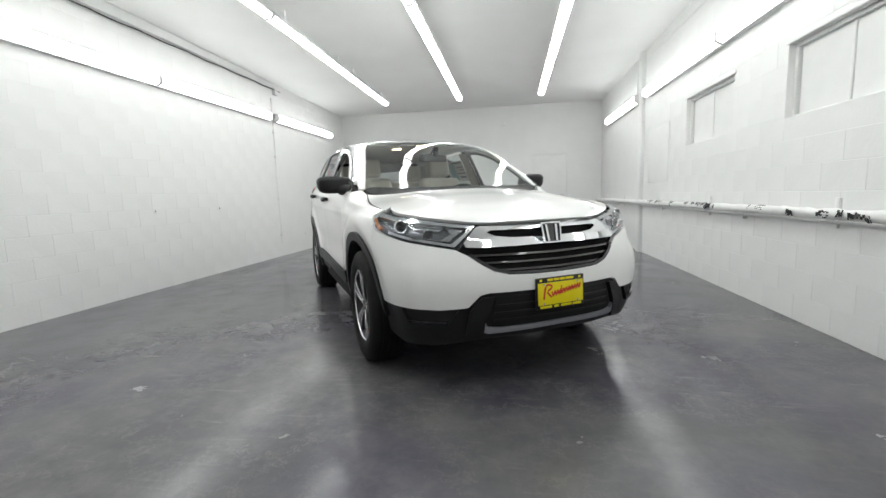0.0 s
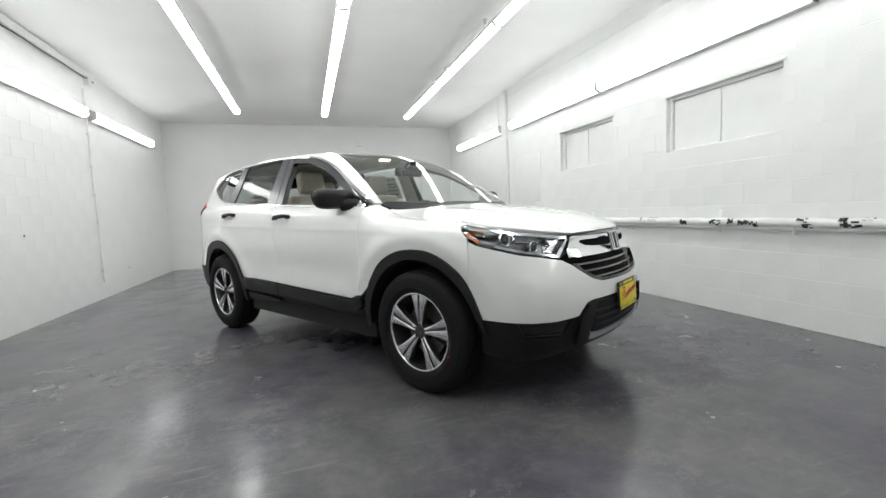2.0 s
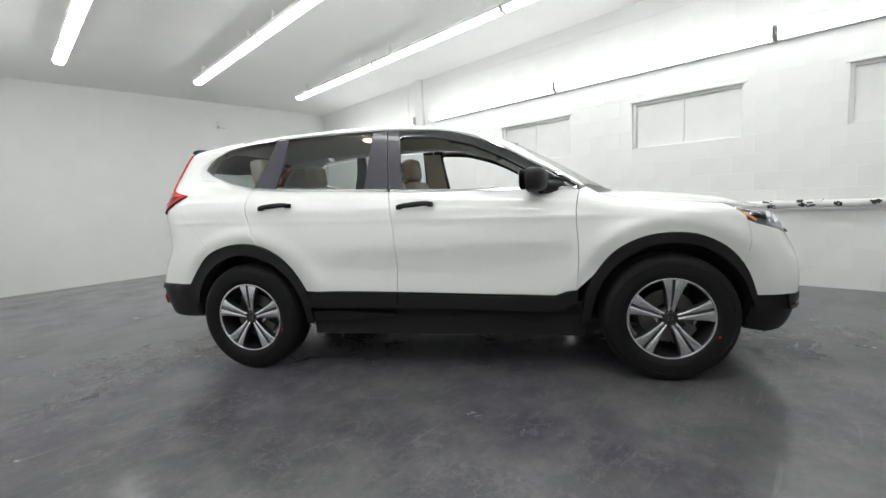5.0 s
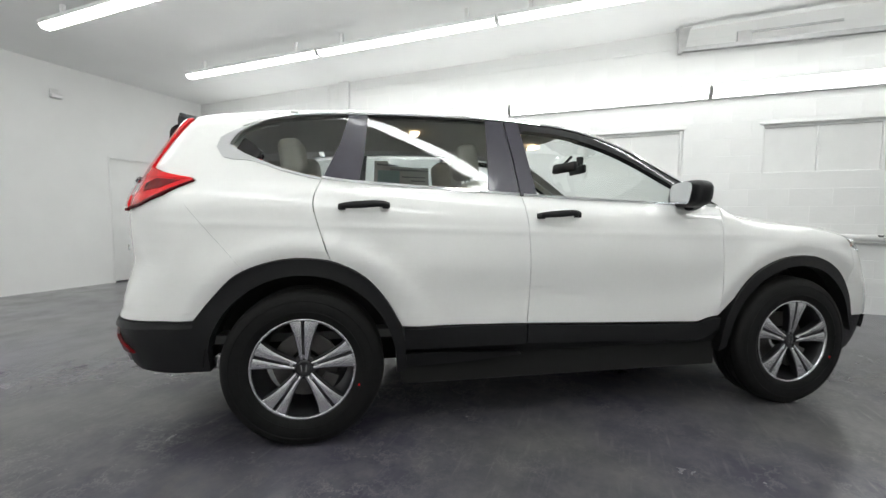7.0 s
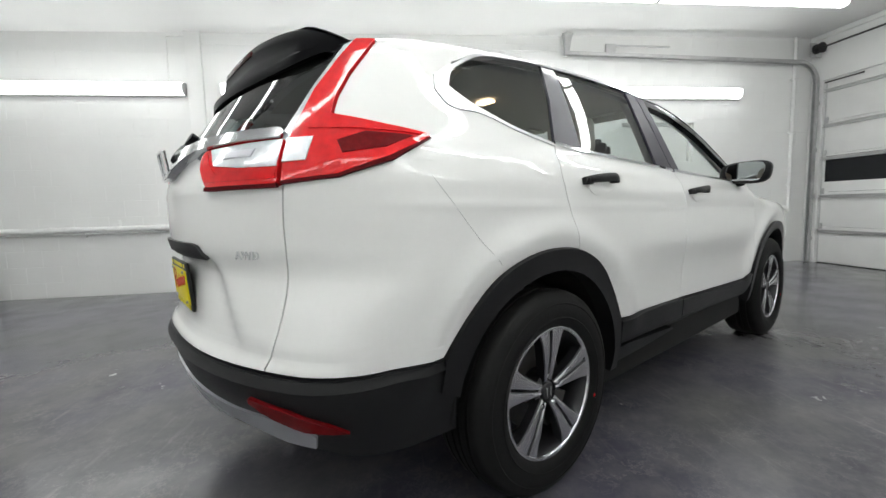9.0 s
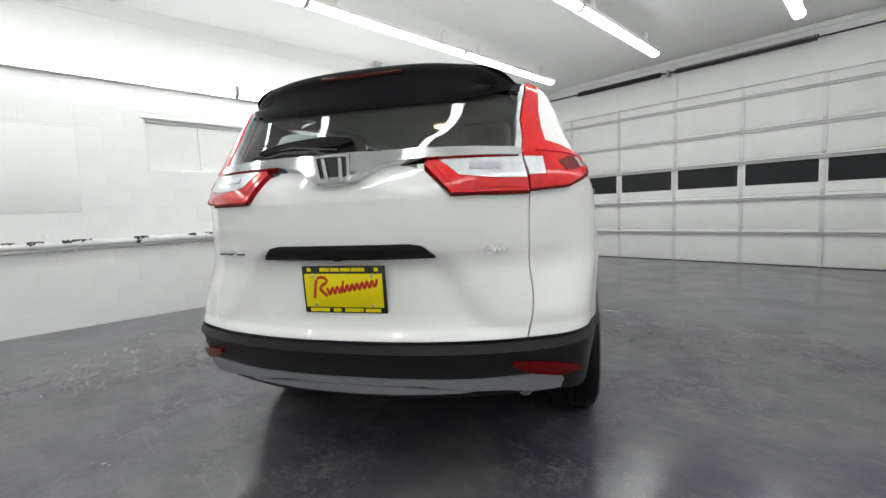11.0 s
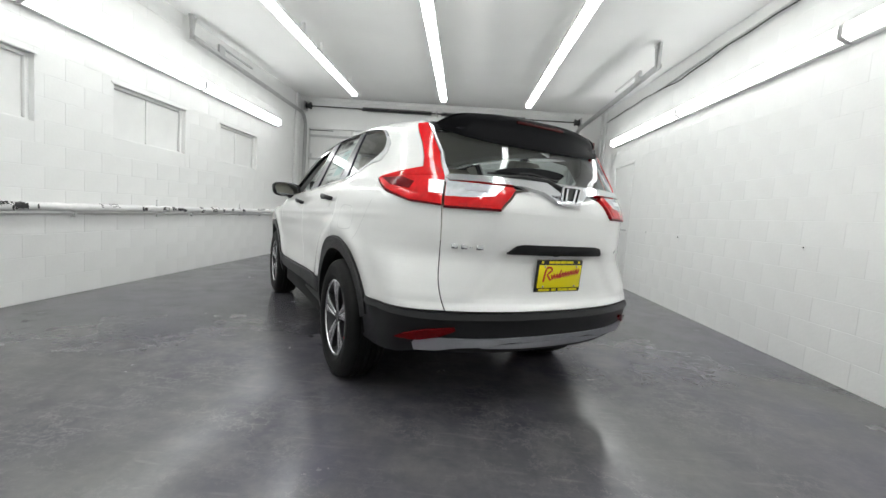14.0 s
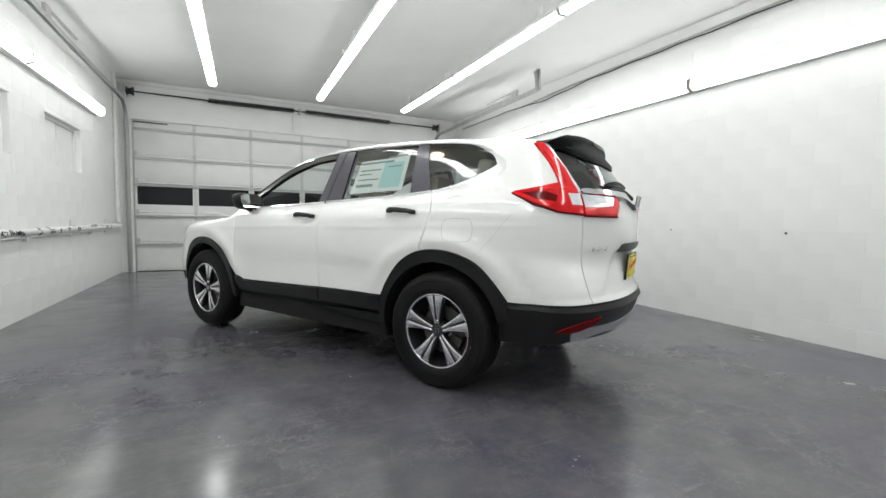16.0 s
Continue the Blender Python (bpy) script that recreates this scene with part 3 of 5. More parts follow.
part("tube", tube(bmesh.new(), [(EX - 0.03, -5.08, 0.80), (EX - 0.03, -5.08, 3.43)], 0.028, 10), PIPEWHITE, cond)
for zz in (1.2, 2.0, 2.8):
    part("clip", box(bmesh.new(), EX - 0.06, EX, -5.125, -5.035, zz, zz + 0.03, 0.003), PIPEWHITE, cond)
cond = thing("conduit", "thin white vertical conduit beside the wall pilaster", "conduit", group="conduits")
part("tube", tube(bmesh.new(), [(EX - 0.012, 3.85, 2.7), (EX - 0.012, 3.85, 3.24), (EX - 0.012, 3.6, 3.26)], 0.009, 8), PIPEWHITE, cond)
cond = thing("conduit", "thin white cable run high along the window wall", "conduit", group="conduits")
part("tube", tube(bmesh.new(), [(EX - 0.008, 3.44, 3.16), (EX - 0.008, -1.3, 3.16)], 0.006, 6), PIPEWHITE, cond)
cond = thing("conduit", "dark cable and conduit high along the blank wall", "conduit", group="conduits")
part("tube", tube(bmesh.new(), [(WX + 0.03, 3.6, 3.17), (WX + 0.03, 1.0, 3.20), (WX + 0.03, -1.2, 3.19), (WX + 0.03, -2.6, 3.15), (WX + 0.03, -4.9, 3.17)], 0.014, 8), STEEL, cond)
part("cable", tube(bmesh.new(), [(WX + 0.04, 3.7 - k * 0.2, 3.165 + 0.006 * math.sin(k * 1.7) - 0.06 * max(0.0, 1 - abs(k - 28) / 5.0)) for k in range(43)], 0.008, 6), BARE, cond)
part("junction_box", box(bmesh.new(), WX, WX + 0.06, 3.5, 3.6, 3.08, 3.2, 0.006), TRIMW, cond)
cond = thing("conduit", "vertical conduit with clips on the blank wall", "conduit", group="conduits")
part("tube", tube(bmesh.new(), [(WX + 0.016, 3.42, 0.25), (WX + 0.016, 3.42, 3.0)], 0.012, 8), PIPEWHITE, cond)
for zz in (0.4, 1.1, 1.5, 1.9, 2.35):
    part("clip", box(bmesh.new(), WX, WX + 0.04, 3.385, 3.455, zz, zz + 0.035, 0.004), TRIMW, cond)
cond = thing("conduit", "white conduits in the corner beside the door opener", "conduit", group="conduits")
for yy in (-5.2, -4.95):
    part("tube", tube(bmesh.new(), [(WX + 0.02, yy, 1.35), (WX + 0.02, yy, 3.43)], 0.013, 8), PIPEWHITE, cond)
sb = thing("switch_box", "small white switch box on the wall near the door", "switch")
part("box", box(bmesh.new(), WX, WX + 0.04, -4.78, -4.70, 1.85, 1.97, 0.006), TRIMW, sb)
part("rocker", box(bmesh.new(), WX + 0.04, WX + 0.047, -4.755, -4.725, 1.88, 1.94, 0.003), LAMPBODY, sb)
wb = thing("white_panel_board", "white board leaning upright in the back corner", "board")
part("board", box(bmesh.new(), EX - 0.12, EX - 0.08, 6.02, 6.80, 0.0, 0.66, 0.004), TRIMW, wb)
part("batten", box(bmesh.new(), EX - 0.14, EX - 0.12, 6.06, 6.75, 0.02, 0.06, 0.003), TRIMW, wb)
sl = thing("wall_sensor", "small white sensor on a bracket high on the back wall", "sensor")
part("bracket", box(bmesh.new(), 0.70, 0.80, NY - 0.03, NY, 2.78, 2.88, 0.004), TRIMW, sl)
part("head", box(bmesh.new(), 0.68, 0.82, NY - 0.11, NY - 0.03, 2.75, 2.81, 0.015), LAMPBODY, sl)

# marks on the blank wall
for yy, zz, r in ((0.515, 0.993, 0.014), (1.715, 0.992, 0.022), (-1.56, 0.972, 0.02), (-2.55, 1.0, 0.012), (4.4, 0.35, 0.02)):
    mk = thing("wall_anchor", "rusty anchor hole with a stain on the white wall", "anchor", group="wall anchors")
    part("plug", lathe(bmesh.new(), [(WX - 0.004, 0.0), (WX - 0.004, r * 0.6), (WX + 0.006, r * 0.5), (WX + 0.006, 0.0)], 14), BARE, mk).location = (0, yy, zz)
    part("patch", lathe(bmesh.new(), [(WX - 0.003, 0.0), (WX - 0.003, r * 1.9), (WX + 0.002, r * 1.7), (WX + 0.002, 0.0)], 18), TRIMW, mk).location = (0, yy, zz)

# ---- the car: one smooth body form, from which every panel takes its curve ----
CAR_TURN = 31.7


def pchip(pts):
    xs, ys = np.array([p[0] for p in pts], float), np.array([p[1] for p in pts], float)
    h = np.diff(xs)
    d = np.diff(ys) / h
    m = np.zeros_like(xs)
    m[0], m[-1] = d[0], d[-1]
    for i in range(1, len(xs) - 1):
        if d[i - 1] * d[i] > 0:
            w1, w2 = 2 * h[i] + h[i - 1], h[i] + 2 * h[i - 1]
            m[i] = (w1 + w2) / (w1 / d[i - 1] + w2 / d[i])

    def at(x):
        x = np.clip(np.asarray(x, float), xs[0], xs[-1])
        i = np.clip(np.searchsorted(xs, x, side="right") - 1, 0, len(h) - 1)
        t = (x - xs[i]) / h[i]
        return ys[i] * (1 + 2 * t) * (1 - t) ** 2 + m[i] * h[i] * t * (1 - t) ** 2 + ys[i + 1] * t * t * (3 - 2 * t) + m[i + 1] * h[i] * t * t * (t - 1)

    return at


SIDE = pchip([(.1, .78), (.2, .82), (.3, .865), (.42, .893), (.55, .905), (.70, .912), (.85, .922), (.95, .918), (1.03, .898), (1.09, .862), (1.2, .812), (1.35, .745), (1.5, .672), (1.6, .615), (1.75, .52)])
PLAN = pchip([(-2.4, -.34), (-2.2, -.22), (-2.05, -.12), (-1.9, -.07), (-1.7, -.03), (-1.4, -.006), (-1.1, 0), (1.2, 0), (1.6, -.02), (1.9, -.05), (2.1, -.085), (2.3, -.14), (2.5, -.2)])
FRONT = pchip([(.1, -2.02), (.18, -2.08), (.25, -2.155), (.35, -2.205), (.45, -2.222), (.55, -2.222), (.62, -2.215), (.70, -2.192), (.83, -2.128), (.90, -2.093), (.95, -2.04), (1.0, -1.9), (1.1, -1.6), (1.3, -1.2), (2, -.5)])
REAR = pchip([(.1, 2.05), (.2, 2.15), (.28, 2.19), (.36, 2.255), (.45, 2.29), (.55, 2.318), (.60, 2.318), (.64, 2.30), (.75, 2.285), (.84, 2.275), (.92, 2.29), (1.0, 2.305), (1.08, 2.305), (1.15, 2.29), (1.19, 2.265), (1.3, 2.20), (1.4, 2.13), (1.5, 2.06), (1.58, 2.0), (1.66, 1.93), (1.8, 1.8)])
TOP = pchip([(-2.3, .75), (-2.2, .87), (-2.12, .93), (-2.0, .975), (-1.8, 1.02), (-1.5, 1.068), (-1.25, 1.10), (-1.12, 1.125), (-1.05, 1.165), (-.75, 1.345), (-.4, 1.525), (-.2, 1.59), (0, 1.625), (.3, 1.655), (.7, 1.67), (1.1, 1.66), (1.5, 1.635), (1.8, 1.602), (2.0, 1.575), (2.3, 1.52)])


def ease(a, b, x):
    t = np.clip((x - a) / (b - a), 0, 1)
    return t * t * (3 - 2 * t)


def half_width(y, z):
    rise = (0.02 + 0.05 * (np.clip(y, -0.8, 1.4) + 0.8)) * ease(-1.3, -0.8, y)
    crease = 0.010 * np.exp(-(((z - 0.66) / 0.12) ** 2)) * ease(-0.95, -0.6, y) * (1 - ease(0.5, 0.95, y))
    fold = 0.0022 * np.exp(-(((z - 0.985 - 0.025 * y) / 0.016) ** 2)) * ease(-1.5, -1.0, y) * (1 - ease(1.9, 2.2, y))
    flare = sum(0.017 * np.exp(-(((np.hypot(y - c, z - 0.36) - 0.57) / 0.055) ** 2)) for c in (-1.33, 1.33)) * ease(0.4, 0.6, z)
    return SIDE(z - rise * ease(0.85, 1.08, z)) + PLAN(y) - crease + fold + flare


def front_face(x, z):
    corner = 0.022 * np.exp(-(((np.abs(x) - 0.775) / 0.035) ** 2)) * ease(0.42, 0.52, z) * (1 - ease(0.68, 0.74, z))
    return FRONT(z) + 0.30 * (np.abs(x) / 0.9) ** 2.4 - corner


def rear_face(x, z):
    edge = 0.33 + 0.75 * (0.90 - z)
    dish = 0.020 * (1 - ease(edge - 0.05, edge + 0.03, np.abs(x))) * ease(0.60, 0.68, z) * (1 - ease(0.875, 0.905, z))
    return REAR(z) + 0.012 * ease(0.6, 0.68, z) * (1 - ease(0.9, 1.0, z)) - dish - (0.28 + 0.13 * ease(0.6, 0.95, z)) * (np.abs(x) / 0.9) ** 2.45


def top_face(x, y):
    back = 0.11 * (np.abs(x) / 0.75) ** 2 * ease(-1.5, -1.0, y) * (1 - ease(-0.1, 0.6, y))
    ridge = 0.012 * np.exp(-(((np.abs(x) - 0.47) / 0.10) ** 2)) * (1 - ease(-1.35, -1.1, y))
    crown = 0.09 + 0.06 * ease(-0.2, 0.6, y)
    return TOP(y - back) - crown * x * x + ridge


def soft_max(a, b, r):
    h = np.maximum(r - np.abs(a - b), 0)
    return np.maximum(a, b) + h * h / (4 * r)


def body(x, y, z):
    f = soft_max(np.abs(x) - half_width(y, z), front_face(x, z) - y, 0.10)
    f = soft_max(f, y - rear_face(x, z), 0.10)
    return soft_max(f, z - top_face(x, y), 0.05)


def body_normal(p):
    e = 0.004
    g = np.stack([body(p[:, 0] + e, p[:, 1], p[:, 2]) - body(p[:, 0] - e, p[:, 1], p[:, 2]), body(p[:, 0], p[:, 1] + e, p[:, 2]) - body(p[:, 0], p[:, 1] - e, p[:, 2]), body(p[:, 0], p[:, 1], p[:, 2] + e) - body(p[:, 0], p[:, 1], p[:, 2] - e)], 1)
    return g / np.maximum(np.linalg.norm(g, axis=1), 1e-9)[:, None]


def cast(origin, way, reach):
    """Where rays leave the body form."""
    lo, hi = np.zeros(len(origin)), np.full(len(origin), float(reach))
    for _ in range(40):
        mid = (lo + hi) / 2
        p = origin + way * mid[:, None]
        inside = body(p[:, 0], p[:, 1], p[:, 2]) < 0
        lo, hi = np.where(inside, mid, lo), np.where(inside, hi, mid)
    return origin + way * ((lo + hi) / 2)[:, None]


FRONT_HUB, REAR_HUB, QUARTER_HUB = -1.2, 1.3, 0.9


def on_body(uv, view):
    """Points on the body from plan pairs: side (y, z), top (x, y), front/rear/quarter (degrees round an upright axis, z)."""
    u, v = np.array([p[0] for p in uv], float), np.array([p[1] for p in uv], float)
    n, o = len(u), np.zeros(len(u))
    if view == "side":
        return cast(np.stack([o, u, v], 1), np.tile([-1.0, 0, 0], (n, 1)), 1.3)
    if view == "top":
        return cast(np.stack([u, v, o + 0.6], 1), np.tile([0, 0, 1.0], (n, 1)), 1.5)
    a = np.radians(u)
    hub, s = {"front": (FRONT_HUB, -1), "rear": (REAR_HUB, 1), "quarter": (QUARTER_HUB, 1)}[view]
    return cast(np.stack([o, o + hub, v], 1), np.stack([-np.sin(a), s * np.cos(a), o], 1), 2.2)


def smooth_line(pts, n=6, closed=False):
    """A curve through the points."""
    p = [np.array(q, float) for q in pts]
    out = []
    m = len(p)
    for i in range(m if closed else m - 1):
        a, b, c, d = (p[(i - 1) % m], p[i], p[(i + 1) % m], p[(i + 2) % m]) if closed else (p[max(i - 1, 0)], p[i], p[i + 1], p[min(i + 2, m - 1)])
        for k in range(n):
            t = k / n
            out.append(tuple(0.5 * (2 * b + (c - a) * t + (2 * a - 5 * b + 4 * c - d) * t * t + (3 * b - a - 3 * c + d) * t**3)))
    if not closed:
        out.append(tuple(p[-1]))
    return out


def inset(poly, d):
    """The outline drawn in by d, along each edge's inner side."""
    p = [np.array(q, float) for q in poly]
    area = sum(p[i][0] * p[(i + 1) % len(p)][1] - p[(i + 1) % len(p)][0] * p[i][1] for i in range(len(p)))
    s = 1 if area > 0 else -1
    out = []
    for i in range(len(p)):
        e0, e1 = p[i] - p[i - 1], p[(i + 1) % len(p)] - p[i]
        n0, n1 = np.array([-e0[1], e0[0]]) / (np.linalg.norm(e0) + 1e-9), np.array([-e1[1], e1[0]]) / (np.linalg.norm(e1) + 1e-9)
        b = n0 + n1
        b = b / max(np.linalg.norm(b), 0.3)
        out.append(tuple(p[i] + s * d * b / max(abs(b @ n0), 0.5)))
    return out


def panel(outline, view, lift=0.0, rim=0.018, step=0.045, gap=0.0, vstep=None, lean=None):
    """A sheet cut to the outline and laid on the body form (on the car's right side), with a turned-in rim."""
    bm = bmesh.new()
    s = 1 / 60.0 if view in ("front", "rear", "quarter") else 1.0
    sq = [(u * s, v) for u, v in outline]
    clean = []
    for q in sq:
        if not clean or math.hypot(q[0] - clean[-1][0], q[1] - clean[-1][1]) > 2e-3:
            clean.append(q)
    if math.hypot(clean[0][0] - clean[-1][0], clean[0][1] - clean[-1][1]) < 2e-3:
        clean.pop()
    if gap:
        clean = inset(clean, gap)
    corner = [bm.verts.new((u, v, 0)) for u, v in clean]
    for tri in tessellate_polygon([[Vector((u, v, 0)) for u, v in clean]]):
        if len(set(tri)) == 3:
            bm.faces.new([corner[i] for i in tri])
    us, vs = [q[0] for q in clean], [q[1] for q in clean]
    for axis, lo, hi, d in ((0, min(us), max(us), step), (1, min(vs), max(vs), vstep or step)):
        k = math.floor(lo / d) + 1
        while k * d < hi:
            co, no = [0, 0, 0], [0, 0, 0]
            co[axis], no[axis] = k * d, 1
            bmesh.ops.bisect_plane(bm, geom=bm.verts[:] + bm.edges[:] + bm.faces[:], plane_co=co, plane_no=no, dist=1e-6)
            k += 1
    bm.verts.ensure_lookup_table()
    bm.verts.index_update()
    p = on_body([(v.co.x / s, v.co.y) for v in bm.verts], view)
    n = body_normal(p)
    q = p + n * lift
    if lean:  # stands further out below a height
        q = q + n * (lean[1] * np.maximum(lean[0] - p[:, 2], 0))[:, None]
    for v, c in zip(bm.verts, q):
        v.co = c
    for f in bm.faces:
        f.normal_update()
        if f.normal.dot(Vector(n[f.verts[0].index])) < 0:
            f.normal_flip()
    bm.verts.index_update()
    if rim:
        border = [e for e in bm.edges if len(e.link_faces) == 1]
        top, low = {}, {}
        for e in border:
            for v in e.verts:
                if v not in top:
                    i = v.index
                    top[v] = bm.verts.new(q[i])
                    low[v] = bm.verts.new(q[i] - n[i] * rim)
        for e in border:
            a, b = e.verts
            f = bm.faces.new((top[a], top[b], low[b], low[a]))
            f.normal_update()
            mid = e.link_faces[0].calc_center_median()
            if f.normal.dot(mid - (a.co + b.co) / 2) > 0:
                f.normal_flip()
    return bm


def mirrored(bm):
    c = bm.copy()
    bmesh.ops.scale(c, vec=(-1, 1, 1), verts=c.verts[:])
    bmesh.ops.reverse_faces(c, faces=c.faces[:])
    return c


car = thing("car", "pearl white compact SUV with black lower cladding, parked askew", "car", pose(0, 0, 0, 0, 0, CAR_TURN))


def pair(name, bm, mat, parents=None, label="", smooth=0.6):
    """The same part on the car's right and left."""
    other = mirrored(bm)
    a, b = parents or (car, car)
    return part(name, bm, mat, a, label, smooth), part(name, other, mat, b, label, smooth)


def whole(half):
    """A closed outline symmetric about 0 from its half, given from the middle out and back to the middle."""
    return list(half) + [(-u, v) for u, v in half[::-1] if abs(u) > 1e-6]


def z_top(x, y):
    return float(on_body([(x, y)], "top")[0][2])


# feature lines, all on the car's right
ARCH_R = [(1.79, .60), (1.70, .71), (1.60, .805), (1.46, .86), (1.32, .875), (1.18, .855), (1.05, .785), (.95, .67), (.88, .545)]
ARCH_F = [(-.88, .535), (-.94, .65), (-1.04, .765), (-1.18, .835), (-1.33, .855), (-1.48, .835), (-1.62, .755), (-1.71, .64), (-1.765, .50)]
BELT = [(-.84, 1.122), (-.3, 1.14), (.2, 1.163), (.39, 1.175), (1.07, 1.215), (1.24, 1.235)]
DLO_TOP = [(-.86, 1.135), (-.72, 1.215), (-.58, 1.295), (-.42, 1.39), (-.25, 1.468), (-.07, 1.52), (.1, 1.545), (.41, 1.562), (.8, 1.562), (1.13, 1.552), (1.34, 1.535), (1.48, 1.51), (1.585, 1.46), (1.65, 1.39)]
DLO_REAR = [(1.65, 1.39), (1.60, 1.355), (1.53, 1.322), (1.41, 1.275), (1.24, 1.235)]
B_LINE = [(.26, .535), (.25, .70), (.26, .97), (.285, 1.165)]
R_LINE = [(1.24, 1.235), (1.275, 1.13), (1.25, 1.01), (1.20, .86)]
F_LINE = [(-.825, .535), (-.84, .75), (-.83, .95), (-.84, 1.06), (-.86, 1.118)]

belt = smooth_line(BELT, 5)
dlo_top = smooth_line(DLO_TOP, 5)
arch_r, arch_f = smooth_line(ARCH_R, 5), smooth_line(ARCH_F, 5)
GAP = 0.0019


def between(line, lo, hi):
    return [p for p in line if lo < p[0] < hi]


# doors
fdoor = smooth_line(B_LINE, 5) + between(belt, -.83, .27)[::-1] + smooth_line(F_LINE[::-1], 5) + [(-.80, .535), (-.77, .53), (-.71, .505), (-.2, .52)]
rdoor = smooth_line(R_LINE, 5) + [p for p in arch_r if p[0] < 1.19] + [(.5, .54)] + smooth_line(B_LINE, 5) + between(belt, .3, 1.23)
fd = pair("front_door", panel(fdoor, "side", gap=GAP, vstep=0.012), PAINT)
rd = pair("rear_door", panel(rdoor, "side", gap=GAP, vstep=0.012), PAINT)

# front wing, up to the bonnet edge
HOOD_SIDE = [(.745, -.97), (.775, -1.15), (.80, -1.35), (.80, -1.52), (.785, -1.62)]
hood_side = smooth_line(HOOD_SIDE, 5)
fender = smooth_line(F_LINE, 5) + [(-.90, z_top(.73, -.92))] + [(y, z_top(x, y)) for x, y in hood_side] + [(float(p[1]), float(p[2])) for p in on_body([(62, .955), (60.7, .925), (60.2, .87), (60, .80), (60.2, .72), (60.5, .66), (60.9, .62)], "front")] + [p for p in arch_f[::-1] if p[1] > .61]
pair("front_wing", panel(fender, "side", step=0.03, gap=GAP, vstep=0.014), PAINT)

# bonnet, windscreen, roof
hood = [(0, -1.15), (.3, -1.135), (.55, -1.08), (.70, -1.0)] + hood_side + [(-float(p[0]), float(p[1])) for p in on_body(smooth_line([(64.5, 1.012), (60, .996), (54, .978), (47, .962), (41, .948), (33, .931), (25, .916), (12, .914), (0, .915)], 3), "front")]
part("bonnet", panel(whole(hood), "top", step=0.04, gap=GAP), PAINT, car)
cowl = [(0, -1.145), (.3, -1.13), (.55, -1.075), (.72, -.97), (.76, -.9), (.70, -.895), (.5, -1.0), (.25, -1.065), (0, -1.085)]
part("cowl_panel", panel(whole(cowl), "top", -0.006), PLASTIC, car)
SCREEN_SIDE = [(.735, -.90), (.69, -.70), (.635, -.48), (.58, -.26), (.53, -.10)]
screen = [(0, -1.10), (.25, -1.08), (.5, -1.015), (.70, -.905)] + smooth_line(SCREEN_SIDE, 5) + [(.3, -.165), (0, -.185)]
part("windscreen", panel(whole(screen), "top", -0.004, 0.006), WGLASS, car)
roof_edge = [(.535, -.09), (.56, .15), (.565, .6), (.56, 1.1), (.545, 1.5), (.53, 1.80)]
roof = [(0, -.175), (.3, -.155)] + smooth_line(roof_edge, 5) + [(.3, 1.83), (0, 1.84)]
part("roof", panel(whole(roof), "top", step=0.06, gap=GAP), PAINT, car)

# roof rail and windscreen pillar, in body colour
upper = [(y, z_top(x, y)) for x, y in smooth_line([(.745, -.90)] + SCREEN_SIDE[1:] + roof_edge[1:], 4)]
rail = [(-.87, 1.125)] + dlo_top[:-16] + [(1.36, 1.533)]
rail = [(p[0], p[1] + 0.016) for p in rail] + [(1.37, z_top(.55, 1.37))] + [p for p in upper[::-1] if p[0] < 1.36]
pair("roof_rail", panel(rail, "side", 0, 0.012, step=0.04), PAINT)
pair("roof_seam", panel([(x + d, y) for d, line in ((0.004, smooth_line(roof_edge, 4)), (-0.004, smooth_line(roof_edge, 4)[::-1])) for x, y in line], "top", -0.008, 0), PLASTIC)

# quarter panel: from the rear door round to the tailgate seam


def q(y, z):
    """A side place (y, z) as a quarter pair (degrees, z)."""
    w = float(on_body([(y, z)], "side")[0][0])
    return math.degrees(math.atan2(-w, y - QUARTER_HUB)), z


def rq(deg, z):
    """A rear pair as a quarter pair."""
    p = on_body([(deg, z)], "rear")[0]
    return math.degrees(math.atan2(-p[0], p[1] - QUARTER_HUB)), z


SEAM = [(34.6, .60), (36.0, .66), (37.3, .78), (37.4, 1.0), (37.7, 1.095)]
TAIL_FRONT = [(46.5, 1.115), (54, 1.150), (60, 1.215), (59, 1.226), (53, 1.246), (44.6, 1.28), (45, 1.33), (46.6, 1.40), (49.6, 1.48), (50.8, 1.515)]
qp = [q(*p) for p in smooth_line(R_LINE, 4)[::-1]] + [q(*p) for p in smooth_line(DLO_REAR, 4)[::-1]] + [q(1.60, 1.48), q(1.50, 1.525), q(1.37, 1.55)]
qp += [q(1.37, z_top(.55, 1.37)), q(1.55, z_top(.545, 1.55)), q(1.78, z_top(.53, 1.78))]
qp += [rq(*p) for p in TAIL_FRONT[::-1]] + [rq(*p) for p in smooth_line(SEAM, 4)[::-1]] + [rq(50, .60)] + [q(*p) for p in arch_r if p[0] > 1.2]
part_q = pair("quarter_panel", panel(qp, "quarter", step=0.03, gap=0.002, vstep=0.012), PAINT)

# tailgate
tg = [(0, .60), (18, .60)] + smooth_line(SEAM, 4) + [(36, 1.088), (22, 1.088), (17.2, 1.185), (13, 1.20), (0, 1.20)]
tailgate = part("tailgate", panel(whole(tg), "rear", step=0.03, gap=0.002), PAINT, car)
rg = [(0, 1.215), (20, 1.215), (36.6, 1.235), (38.8, 1.30), (41.3, 1.39), (44.8, 1.49), (38, 1.50), (20, 1.49), (0, 1.49)]
part("rear_window", panel(whole(rg), "rear", -0.004, 0.006), REARGLASS, tailgate, "dark tinted rear window")

